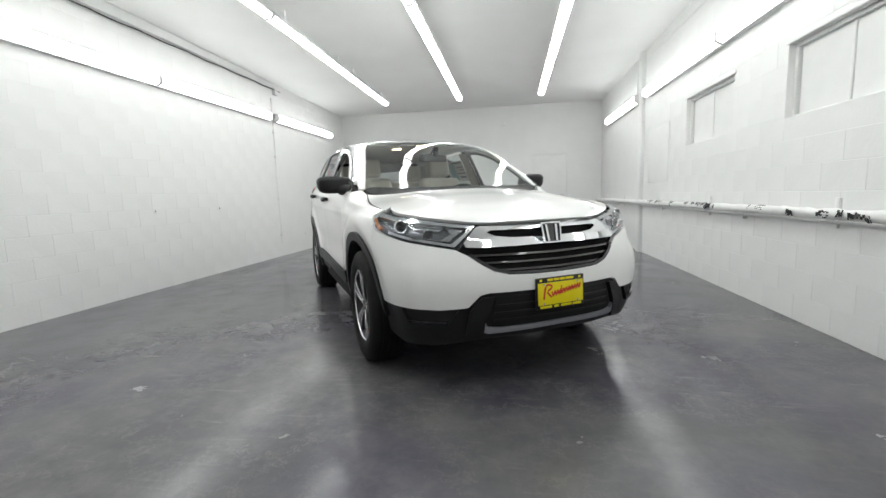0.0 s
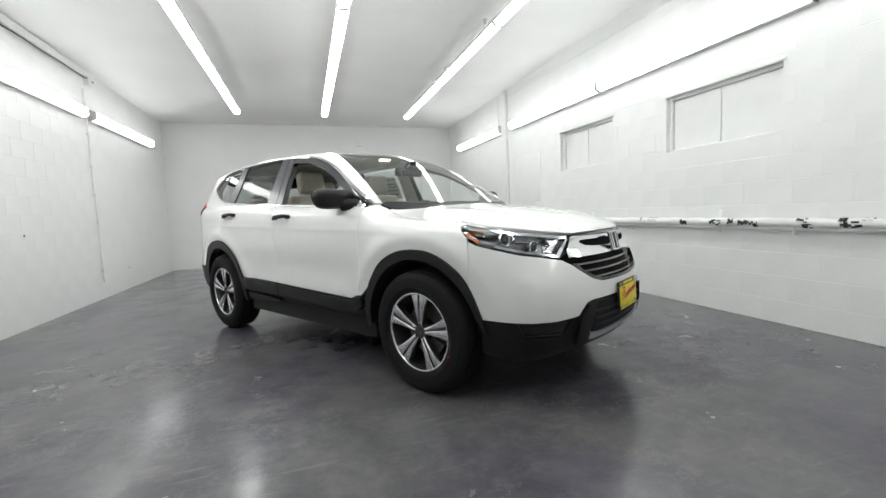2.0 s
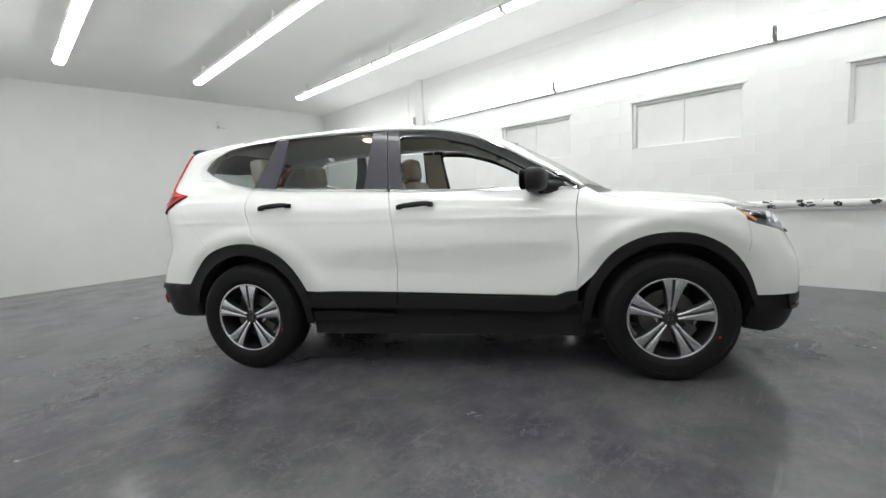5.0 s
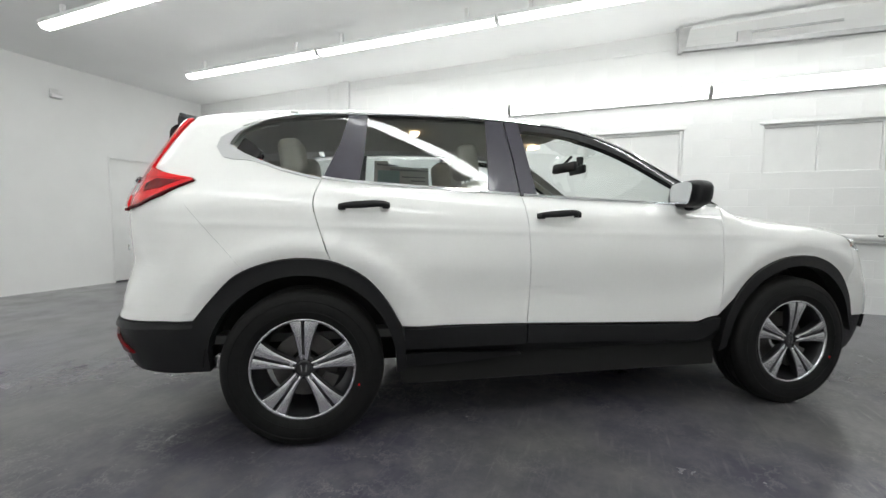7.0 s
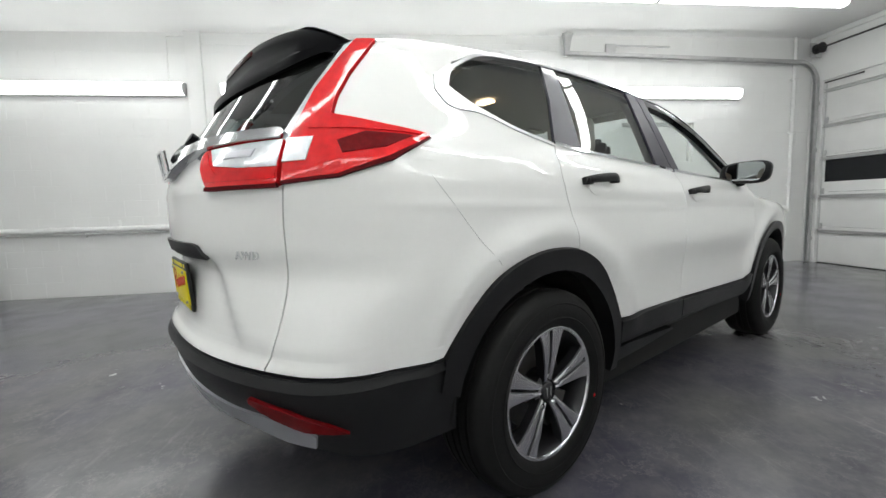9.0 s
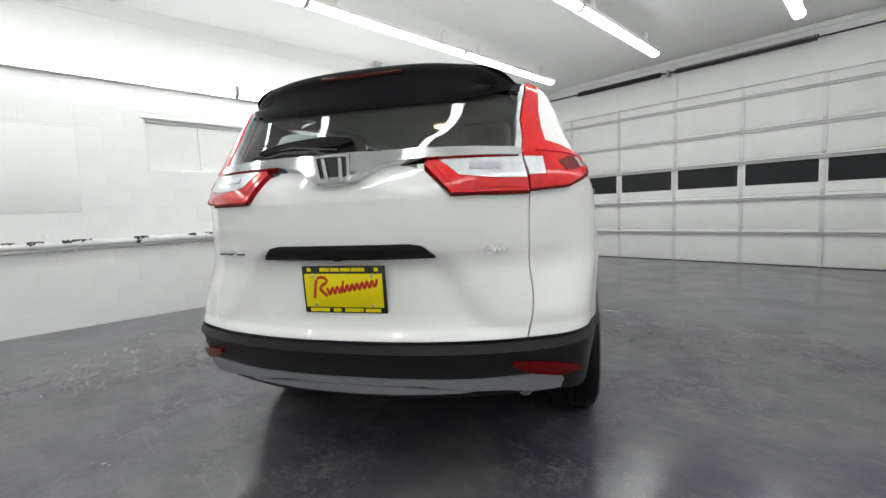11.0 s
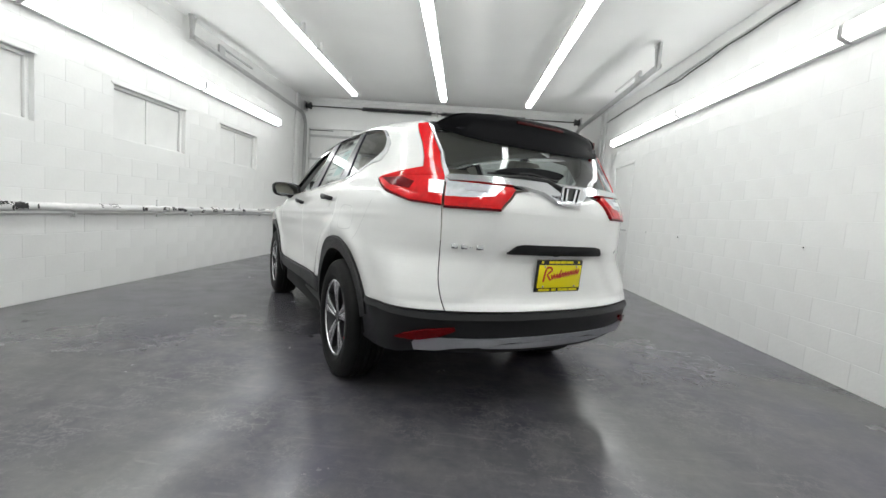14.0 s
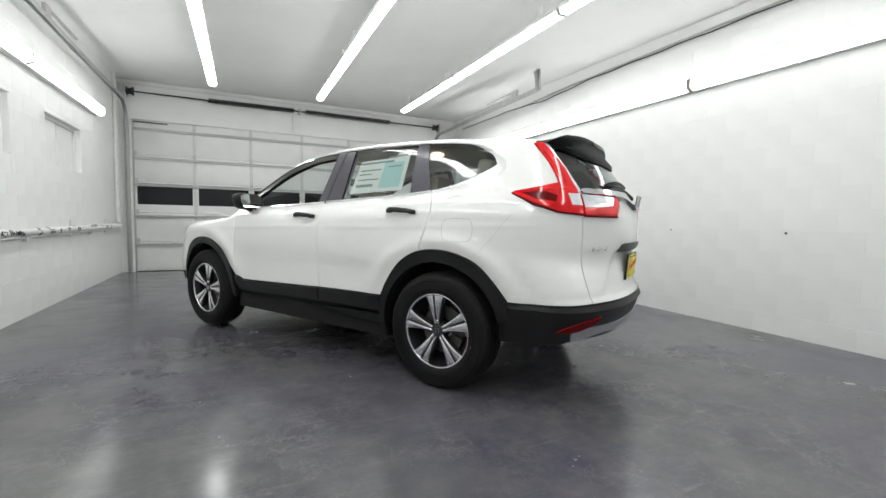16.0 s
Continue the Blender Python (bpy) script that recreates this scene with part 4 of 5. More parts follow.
# glass and pillars of the side windows
rear_glass = [(.445, 1.185)] + between(belt, .45, 1.06) + [(1.075, 1.222), (1.045, 1.38), (1.03, 1.548)] + [(p[0], p[1] - .012) for p in between(dlo_top, .43, 1.03)[::-1]] + [(.425, 1.548)]
rg_r, rg_l = pair("rear_side_window", panel(rear_glass, "side", -0.006, 0.006), PRIVACY, rd, "grey tinted rear door window")
quart = [(1.235, 1.25), (1.16, 1.42), (1.115, 1.545)] + [(p[0], p[1] - .01) for p in between(dlo_top, 1.13, 1.64)] + [(1.636, 1.395)] + [(p[0] - .006, p[1] + .012) for p in smooth_line(DLO_REAR, 5)[1:]]
pair("quarter_window", panel(quart, "side", -0.006, 0.006, step=0.03), PRIVACY, part_q, "dark tinted rear quarter window")
c_pillar = [(1.235, 1.238), (1.16, 1.41), (1.12, 1.556), (1.03, 1.562), (1.045, 1.38), (1.075, 1.218)]
pair("pillar_cover", panel(c_pillar, "side", 0.001, 0.012), PILLAR, rd, "dark window pillar cover")
b_pillar_r = [(.292, 1.170), (.45, 1.18), (.435, 1.40), (.425, 1.562), (.33, 1.562), (.31, 1.37)]
pair("pillar_cover", panel(b_pillar_r, "side", 0.001, 0.012), PILLAR, rd, "dark window pillar cover")
b_pillar_f = [(.285, 1.168), (.302, 1.37), (.322, 1.562), (.245, 1.558), (.225, 1.37), (.20, 1.165)]
pair("pillar_cover", panel(b_pillar_f, "side", 0.001, 0.012), PILLAR, fd, "dark window pillar cover")
# black frame round the lowered front window
ft = between(dlo_top, -.86, .245)
inner = [(p[0] + .028 * (1 if p[0] < -.1 else .3), p[1] - .036) for p in ft if -.70 < p[0] < .23]
frame_f = [(-.85, 1.126)] + ft + [(.245, 1.56), (.235, 1.50)] + inner[::-1] + [(-.66, 1.135)]
pair("window_frame", panel(frame_f, "side", 0.0, 0.03, step=0.03), GLOSSBLACK, fd, "black front window frame, window lowered")
# bright belt moulding and the arc behind the rear quarter window


def strip(line, w, side="up"):
    """A band of width w along a line."""
    off = []
    for i, p in enumerate(line):
        a, b = np.array(line[max(i - 1, 0)]), np.array(line[min(i + 1, len(line) - 1)])
        t = (b - a) / np.linalg.norm(b - a)
        off.append((p[0] - t[1] * w, p[1] + t[0] * w))
    return list(line) + off[::-1]


pair("belt_moulding", panel(strip([(p[0], p[1] - .002) for p in belt if p[0] < .283], .011), "side", 0.006, 0.012, step=0.05), CHROME, fd, "bright chrome belt moulding")
pair("belt_moulding", panel(strip([(p[0], p[1] - .002) for p in belt if p[0] > .29], .011), "side", 0.006, 0.012, step=0.05), CHROME, rd, "bright chrome belt moulding")
arc = [(1.245, 1.237)] + smooth_line(DLO_REAR[::-1], 4)[1:] + smooth_line([(1.65, 1.39), (1.625, 1.435), (1.585, 1.468), (1.48, 1.52), (1.34, 1.545), (1.13, 1.562)], 4)[1:]
wide = [.011] * 7 + [.013, .017, .022, .028, .036, .046, .056, .064, .066, .060, .052, .043, .034, .027, .021, .017, .014, .012, .011, .010]
outer_arc = []
for i, p in enumerate(arc):
    a, b = np.array(arc[max(i - 1, 0)]), np.array(arc[min(i + 1, len(arc) - 1)])
    t = (b - a) / np.linalg.norm(b - a)
    w = wide[min(i, len(wide) - 1)]
    outer_arc.append((p[0] + t[1] * w, p[1] - t[0] * w))
pair("window_moulding", panel(arc + outer_arc[::-1], "side", 0.004, 0.01, step=0.025), SILVERTRIM, part_q, "satin silver window moulding")
top_line = [(p[0], p[1] + .006) for p in between(dlo_top, -.84, 1.14)]
pair("roof_moulding", panel(strip(top_line, .012), "side", 0.004, 0.01, step=0.05), CHROME, None, "thin bright window moulding")

# black cladding: wheel arches and sills
for nm, arch, yc in (("rear", arch_r, 1.33), ("front", arch_f, -1.33)):
    line = list(arch)
    if nm == "rear":
        outer = [(1.80, .50)] + line + [(.865, .45), (.86, .33)]
        inn = [(yc + .425 * math.cos(math.radians(a)), .355 + .445 * math.sin(math.radians(a))) for a in range(184, 19, -6)]
        ring = outer + inn + [(1.735, .47)]
    else:
        outer = [(-.86, .33), (-.865, .45)] + line + [(-1.785, .40)]
        inn = [(yc - .425 * math.cos(math.radians(a)), .355 + .445 * math.sin(math.radians(a))) for a in range(18, 185, 6)]
        ring = outer + inn
    pair("wheel_arch_cladding", panel(ring, "side", 0.014, 0.07, step=0.03), PLASTIC, None, "textured black wheel arch cladding")
sill_top = [(.868, .535), (.5, .535), (.26, .53), (-.2, .512), (-.70, .498), (-.765, .525), (-.855, .53)]
pair("door_cladding", panel([(.255, .527), (-.2, .51), (-.70, .496), (-.765, .522), (-.83, .527), (-.83, .47), (-.76, .425), (-.70, .41), (-.2, .425), (.255, .437)], "side", 0.016, 0.03), PLASTIC, fd, "textured black door cladding")
pair("door_cladding", panel([(.868, .535), (.5, .538), (.265, .530), (.265, .437), (.5, .437), (.87, .44)], "side", 0.016, 0.03), PLASTIC, rd, "textured black door cladding")
pair("sill", panel([(.87, .436), (.26, .432), (-.2, .42), (-.70, .405), (-.77, .42), (-.86, .47), (-.86, .30), (0, .30), (.86, .30)], "side", -0.012, 0.03, lean=(.43, -.5)), PLASTIC, None, "black plastic sill")
pair("sill_step", panel([(.86, .40), (.75, .405), (.30, .385), (.28, .37), (.6, .345), (.86, .335)], "side", -0.006, 0.03), PLASTIC)

# front bumper, grille and lamps
fb = [(0, .555), (22.5, .555), (25, .545), (28.5, .482), (36, .474), (50, .485), (56.6, .488), (58.6, .56), (60.6, .63), (60.4, .68), (60.1, .80), (60.4, .905), (57.9, .884), (52, .856), (46, .827), (39, .805), (32, .783), (28.4, .752), (24.5, .705), (20.8, .668), (16.5, .648), (8, .642), (0, .64)]
bump = part("front_bumper", panel(whole(fb), "front", 0.0, 0.03, step=0.03, gap=0.002), PAINT, car)
low = [(0, .552), (22.3, .552), (24.8, .542), (28.2, .478), (36, .470), (50, .481), (57, .484), (57.5, .29), (50, .255), (38, .262), (30, .28), (24, .295), (0, .30)]
part("lower_bumper", panel(whole(low), "front", -0.012, 0.05, step=0.03), PLASTIC, bump, "black plastic lower front bumper")
part("lower_intake", panel(whole([(0, .53), (20.5, .53), (22.5, .40), (21.5, .365), (0, .352)]), "front", -0.008, 0.004), MATTEBLACK, bump, "black lower air intake")
for zz in (.40, .44, .48):
    part("intake_bar", panel(whole([(0, zz), (21, zz), (21, zz + .012), (0, zz + .012)]), "front", -0.002, 0.006), PLASTIC, bump)
pair("bumper_fin", panel([(21, .535), (24.6, .535), (28, .465), (29.5, .33), (24.5, .318), (24, .40)], "front", 0.012, 0.03, step=0.03), PLASTIC, (bump, bump))
pair("fog_pocket", panel([(32, .462), (46.5, .466), (45, .398), (35, .386)], "front", -0.009, 0.004), MATTEBLACK, (bump, bump), "recessed black bumper pocket")
pocket_line = [(31.2, .464), (34.4, .380), (45.4, .392), (47.2, .468)]
pair("pocket_rim", panel(strip(pocket_line, .011), "front", 0.006, 0.02, step=0.02), PLASTIC, (bump, bump))
pair("pocket_bar", panel([(34, .412), (45.5, .420), (45.3, .409), (34.4, .401)], "front", 0.004, 0.012), GLOSSBLACK, (bump, bump))
part("skid_plate", panel(whole([(0, .366), (19, .364), (23.2, .370), (24.4, .42), (25.6, .416), (25.4, .352), (23, .338), (19, .339), (0, .345)]), "front", 0.008, 0.03, step=0.03), SATIN, bump, "satin silver skid plate")
gr = [(0, .905), (24, .898), (27.5, .84), (31, .785), (29, .750), (25, .70), (21.3, .66), (16.5, .642), (8, .638), (0, .638)]
grille = part("grille", panel(whole(gr), "front", -0.045, 0.0, step=0.03), MATTEBLACK, car, "black slatted grille with a chrome wing")
wing = [(0, .890), (12, .891), (20, .893), (24.6, .898), (26.2, .888), (29.8, .812), (29, .787), (25, .782), (14, .782), (8, .783), (0, .785), (0, .828), (8, .829), (14, .832), (19.5, .842), (22.4, .862), (21.3, .873), (13, .872), (0, .871)]
pair("chrome_wing", panel(wing, "front", 0.006, 0.03, step=0.015, lean=(.83, .3)), CHROME, (grille, grille), "chrome grille wing")
part("upper_trim", panel(whole([(0, .912), (20, .904), (26, .896), (26, .886), (20, .890), (0, .898)]), "front", -0.004, 0.02, step=0.03), GLOSSBLACK, grille)
for k, (zz, e) in enumerate(((.755, 27), (.715, 24.5), (.676, 21))):
    part("slat", panel(whole([(0, zz), (e, zz + .004), (e, zz - .007), (0, zz - .011)]), "front", -0.012, 0.025, step=0.03), GLOSSBLACK, grille)
part("grille_frame", panel(whole([(0, .655), (16, .662), (20.2, .682), (24, .718), (27.4, .76), (28.4, .754), (24.6, .706), (20.8, .669), (16.5, .649), (0, .641)]), "front", 0.002, 0.03, step=0.025), GLOSSBLACK, grille)


def emblem(view_y, z, turn, parent, w=0.115, h=0.095, tilt=0.0):
    """A plain rounded chrome frame with two uprights and a bar on a dark ground; no lettering."""
    bm = bmesh.new()
    out = [(-w / 2, h / 2), (w / 2, h / 2), (w * .42, -h / 2), (-w * .42, -h / 2)]
    rnd = smooth_line([(-w * .5, h * .38), (-w * .42, h * .5), (w * .42, h * .5), (w * .5, h * .38), (w * .43, -h * .4), (w * .35, -h * .5), (-w * .35, -h * .5), (-w * .43, -h * .4)], 3, True)
    prism(bm, rnd, "y", -0.006, 0.0)
    ground = part("emblem_ground", bm, GLOSSBLACK, parent)
    bm = bmesh.new()
    n = len(rnd)
    inn = [(p[0] * .86, p[1] * .86) for p in rnd]
    a = [bm.verts.new((p[0], -0.013, p[1])) for p in rnd]
    b = [bm.verts.new((p[0], -0.013, p[1])) for p in inn]
    a2 = [bm.verts.new((p[0], 0.0, p[1])) for p in rnd]
    b2 = [bm.verts.new((p[0], -0.006, p[1])) for p in inn]
    for i in range(n):
        j = (i + 1) % n
        bm.faces.new((a[i], a[j], b[j], b[i]))
        bm.faces.new((a2[i], a2[j], a[j], a[i]))
        bm.faces.new((b[i], b[j], b2[j], b2[i]))
    for s in (-1, 1):
        prism(bm, [(s * w * .30, h * .40), (s * w * .20, h * .40), (s * w * .15, -h * .40), (s * w * .26, -h * .40)], "y", -0.013, -0.004)
    badge = part("emblem", bm, EMBLEM, parent, "plain chrome marque emblem")
    for ob in (ground, badge):
        ob.matrix_basis = pose(0, view_y, z, tilt, 0, turn)


emblem(-2.150, .847, 0, car, 0.13, 0.115, -14)

# headlamps
hl = [(65.5, 1.02), (60, .995), (54, .974), (47, .957), (41, .942), (33, .924), (25.5, .908), (28.5, .85), (31.5, .788), (39, .809), (46, .831), (52, .860), (57.8, .888), (61, .935)]
hl_r, hl_l = pair("headlamp", panel(hl, "front", -0.05, 0.0, step=0.03), LAMPINSIDE, None, "clear headlamp with chrome insides")
both = (hl_r, hl_l)
pair("lens", panel(hl, "front", 0.0, 0.05, step=0.025, gap=0.003), LAMPGLASS, both, "clear headlamp lens")
pair("amber_reflector", panel([(62, .962), (60.4, .962), (56.8, .905), (57.6, .894), (60.4, .935)], "front", -0.012, 0.02, step=0.03), AMBER, both, "amber side reflector")
pair("chrome_strip", panel([(53, .872), (46, .840), (39, .817), (32.4, .797), (26.8, .888), (27.4, .893), (33.4, .813), (39, .829), (46, .853), (52.5, .884)], "front", -0.004, 0.02, step=0.03), CHROME, both, "chrome lamp strip")
pair("lamp_brow", panel([(64.6, 1.002), (60, .984), (54, .967), (47, .952), (41, .938), (33, .920), (26.2, .905), (27.2, .892), (33, .904), (41, .921), (47, .935), (54, .951), (60, .969)], "front", -0.008, 0.03, step=0.03), CHROMEGREY, both)
pair("upper_reflector", panel([(46, .943), (41, .930), (36, .914), (37.5, .893), (41, .899), (46, .915)], "front", -0.035, 0.01, step=0.03), CHROMEGREY, both)
pair("inner_fin", panel([(35.5, .908), (33, .90), (30, .89), (34, .832), (37, .838), (33.5, .87)], "front", -0.025, 0.015, step=0.03), CHROMEGREY, both)
for dg, zz, r in ((49.5, .918, .034), (40.5, .868, .028)):
    p = on_body([(dg, zz)], "front")[0]
    nn = Vector(body_normal(np.array([p]))[0])
    m = Matrix.Translation(Vector(p) - nn * 0.02) @ Vector((0, 0, 1)).rotation_difference(Vector((-0.25, -0.95, 0.1))).to_matrix().to_4x4()
    for nm2, mat, prof in (("projector", CHROMEGREY, [(0.012, r), (0.006, r * 1.12), (-0.01, r * 1.05), (-0.01, r * .8), (0.008, r * .82), (0.012, r)]), ("projector_lens", GLOSSBLACK, [(0.0, r * .8), (0.012, r * .6), (0.016, r * .3), (0.017, 0.0005)])):
        bm = lathe(bmesh.new(), prof, 24, "z")
        bmesh.ops.transform(bm, matrix=m, verts=bm.verts[:])
        pair(nm2, bm, mat, both)

# rear bumper, skid, reflectors
rb = [(0, .596), (18, .597), (36, .592), (50, .597), (61.5, .60), (63, .50), (63, .365), (55, .36), (46, .375), (38, .41), (0, .385)]
rbump = part("rear_bumper", panel(whole(rb), "rear", 0.004, 0.05, step=0.03), PLASTIC, car, "textured black rear bumper")
part("bumper_lower", panel(whole([(0, .43), (38, .45), (44, .395), (40, .385), (20, .372), (0, .372)]), "rear", -0.01, 0.05, step=0.04), PLASTIC, rbump)
part("bumper_ledge", panel(whole([(0, .592), (36, .588), (61, .594), (61, .572), (36, .56), (0, .562)]), "rear", 0.006, 0.02, step=0.03, vstep=0.008, lean=(.590, .4)), PLASTIC, rbump)
part("skid_plate", panel(whole([(0, .468), (14, .467), (26, .464), (36, .468), (41, .460), (42.4, .435), (42, .400), (37, .400), (31, .416), (25, .420), (20, .432), (14, .446), (0, .450)]), "rear", 0.012, 0.03, step=0.025), SATIN, rbump, "satin silver rear skid plate")
part("skid_recess", panel(whole([(0, .453), (14, .449), (20, .435), (25, .421), (12, .415), (0, .413)]), "rear", 0.011, 0.02, step=0.025, vstep=0.008, lean=(.450, -0.5)), SATIN, rbump)
part("skid_lip", panel(whole([(0, .438), (11, .436), (20, .426), (25, .419), (24, .414), (12, .406), (0, .403)]), "rear", 0.012, 0.03, step=0.025), SATIN, rbump)
pair("reflector", panel([(47, .456), (44.5, .482), (39, .512), (32, .526), (31.8, .512), (36, .478), (41, .457)], "rear", 0.02, 0.012, step=0.03), REDDARK, (rbump, rbump), "dark red bumper reflector")

# tail lamps
tail = [(60, 1.215), (59, 1.226), (53, 1.246), (44.6, 1.28), (45, 1.33), (46.6, 1.40), (49.6, 1.48), (50.8, 1.515), (46.9, 1.52), (43.8, 1.45), (40.5, 1.36), (39.3, 1.29), (37.9, 1.24), (37.6, 1.10), (46.5, 1.112), (54, 1.153)]
tl_r, tl_l = pair("tail_lamp", panel(tail, "rear", 0.010, 0.045, step=0.025, gap=0.002), RED, None, "glossy red tail lamp")
tb = (tl_r, tl_l)
pair("dark_zone", panel([(57, 1.212), (50, 1.222), (46, 1.20), (47, 1.165), (53, 1.178)], "rear", 0.0118, 0.004, step=0.03), REDDARK, tb)
pair("light_bar", panel([(58.5, 1.222), (48, 1.243), (41.5, 1.25), (41.2, 1.238), (48, 1.232), (58, 1.216)], "rear", 0.0135, 0.006, step=0.03), RED, tb)
pair("silver_edge", panel([(46.7, 1.52), (43.6, 1.45), (40.3, 1.36), (39.1, 1.29), (37.9, 1.235), (37.8, 1.21), (36.4, 1.21), (36.6, 1.245), (38.2, 1.30), (40.2, 1.38), (44.6, 1.50)], "rear", 0.006, 0.03, step=0.025), CLEARLENS, tb, "clear lamp edge")
pair("clear_block", panel([(42.2, 1.214), (37.8, 1.214), (37.8, 1.150), (41.6, 1.152)], "rear", 0.0135, 0.01, step=0.03), CLEARLENS, tb, "clear lamp window")
inner_lamp = [(37.4, 1.213), (30, 1.213), (18.3, 1.206), (17.4, 1.190), (22.2, 1.094), (36, 1.091), (37.3, 1.098)]
ti_r, ti_l = pair("tailgate_lamp", panel(inner_lamp, "rear", 0.014, 0.035, step=0.025, gap=0.002), RED, (tailgate, tailgate), "glossy red tailgate lamp")
pair("reversing_lens", panel([(37.2, 1.211), (20.6, 1.203), (23.8, 1.152), (30, 1.141), (37.1, 1.139)], "rear", 0.0165, 0.008, step=0.025), CLEARLENS, (ti_r, ti_l), "clear reversing lamp lens")
pair("lamp_insert", panel([(32.4, 1.188), (26, 1.187), (26, 1.166), (32, 1.166)], "rear", 0.0185, 0.004), SATIN, (ti_r, ti_l))
pair("lower_light_bar", panel([(37, 1.128), (24.6, 1.130), (19.9, 1.192), (18.9, 1.190), (23.0, 1.108), (36.9, 1.108)], "rear", 0.0165, 0.004, step=0.02), RED, (ti_r, ti_l))
bar = [(0, 1.240), (5, 1.240), (7, 1.238), (14, 1.240), (28, 1.243), (36.6, 1.240), (37.6, 1.226), (36.6, 1.213), (28, 1.212), (15, 1.205), (9, 1.188), (6, 1.160), (4, 1.140), (0, 1.136)]
part("chrome_bar", panel(whole(bar), "rear", 0.026, 0.035, step=0.02), CHROMEGREY, tailgate, "wide chrome tailgate bar")
emblem(2.308, 1.190, 180, tailgate, 0.125, 0.10, 8)
part("plate_garnish", panel(whole([(0, .934), (14, .933), (16.4, .926), (19, .888), (14, .888), (0, .888)]), "rear", 0.01, 0.02, step=0.025), PLASTIC, tailgate, "black number plate garnish")
part("tailgate_switch", box(bmesh.new(), 0.005, 0.04, 2.262, 2.285, .876, .889, 0.004), MATTEBLACK, tailgate)
# badges are plain chrome bars
for x0, w in ((.60, .035), (.555, .035), (.515, .016), (.485, .04)):
    p = on_body([(-math.degrees(math.atan2(x0 - w / 2, .93)), .905)], "rear")[0]
    part("badge_bar", box(bmesh.new(), x0 - w, x0, float(p[1]) - 0.004, float(p[1]) + 0.005, .895 if w > .02 else .903, .918 if w > .02 else .909, 0.003), CHROME, tailgate)
txt = bpy.data.curves.new("badge_letters", "FONT")
txt.body, txt.size, txt.extrude, txt.align_x, txt.space_character = "AWD", 0.034, 0.0025, "CENTER", 1.15
holder = bpy.data.objects.new("badge_letters", txt)
letters = bpy.data.meshes.new_from_object(holder)
bpy.data.objects.remove(holder)
letters.materials.clear()
letters.materials.append(CHROME)
p = on_body([(math.degrees(math.atan2(.53, .93)), .905)], "rear")[0]
badge = new("badge_letters", letters)
badge.parent = tailgate
badge.matrix_basis = pose(-.53, float(p[1]) + 0.003, .893, 90, 0, 180 + math.degrees(math.atan(0.40 * 2.45 / 0.9 * (0.53 / 0.9) ** 1.45)))

pair("lamp_lip", panel([(60, 1.212), (54, 1.146), (46.5, 1.106), (37.7, 1.094), (37.7, 1.102), (46.5, 1.114), (53.6, 1.156)], "rear", 0.0125, 0.012, step=0.03), LAMPLIP, tb)
pair("lamp_lip", panel([(37.2, 1.086), (21.9, 1.086), (22.1, 1.096), (37.2, 1.096)], "rear", 0.0165, 0.012, step=0.03), LAMPLIP, (ti_r, ti_l))

# spoiler and wiper
bm = bmesh.new()
rings = []
for k in range(-15, 16):
    u = max(-1.0, min(1.0, k / 14))
    x = .592 * u + math.copysign(.004, k) * (abs(k) == 15)
    e = abs(u) ** 3
    zb = 1.430 + .06 * e
    zt = z_top(min(abs(x), .54), 1.81)
    yt, ztip = 2.04 - .13 * e, 1.606 - .036 * e - .010 * u * u
    gl = float(on_body([(math.degrees(math.atan2(abs(x), .76)), zb + .004)], "rear")[0][1])
    prof = [(1.80, zt - .002), (1.90, zt + .004), (1.98 - .03 * e, (zt + ztip) / 2 + .012), (yt - .02, ztip + .003), (yt, ztip - .010), (yt + .006, ztip - .035), (yt + .004, ztip - .07), (max(yt, gl + .006), zb + .03), (gl + .008, zb), (gl - .03, zb + .006), (1.86, zt - .06), (1.82, zt - .03)]
    shrink = max(.16, math.sqrt(max(0.0, 1 - (max(0.0, abs(u) - .76) / .24) ** 2))) if abs(k) < 15 else .06
    py, pz = 1.96 - .10 * u**6, 1.492 + .022 * u**6
    prof = [(py + (p[0] - py) * shrink, pz + (p[1] - pz) * shrink) for p in prof]
    rings.append([bm.verts.new((x, yy, zz)) for yy, zz in prof])
for a, c in zip(rings, rings[1:]):
    for i in range(len(a)):
        bm.faces.new((a[i], a[(i + 1) % len(a)], c[(i + 1) % len(a)], c[i]))
bm.faces.new(rings[0])
bm.faces.new(rings[-1][::-1])
part("spoiler_base", panel(whole([(0, 1.485), (38, 1.495), (44.4, 1.487), (46.2, 1.51), (47.8, 1.524), (50.6, 1.52), (50.6, 1.54), (46, 1.565), (38, 1.58), (0, 1.59)]), "rear", -0.003, 0.02, step=0.04), SPOILER, tailgate)
sp = part("spoiler", bm, SPOILER, tailgate, "black roof spoiler over the rear window", 0.9)
part("brake_lamp", box(bmesh.new(), -.17, .17, 2.026, 2.049, 1.567, 1.584, 0.004), BRAKELENS, sp, "dark red high brake lamp")
bm = bmesh.new()
tube(bm, [(.02, 2.27, 1.215), (.10, 2.245, 1.255), (.24, 2.215, 1.27), (.36, 2.20, 1.255)], [.022, .016, .012, .008], 8)
tube(bm, [(.02, 2.235, 1.265), (.2, 2.225, 1.285), (.42, 2.165, 1.272)], [.008, .01, .006], 6)
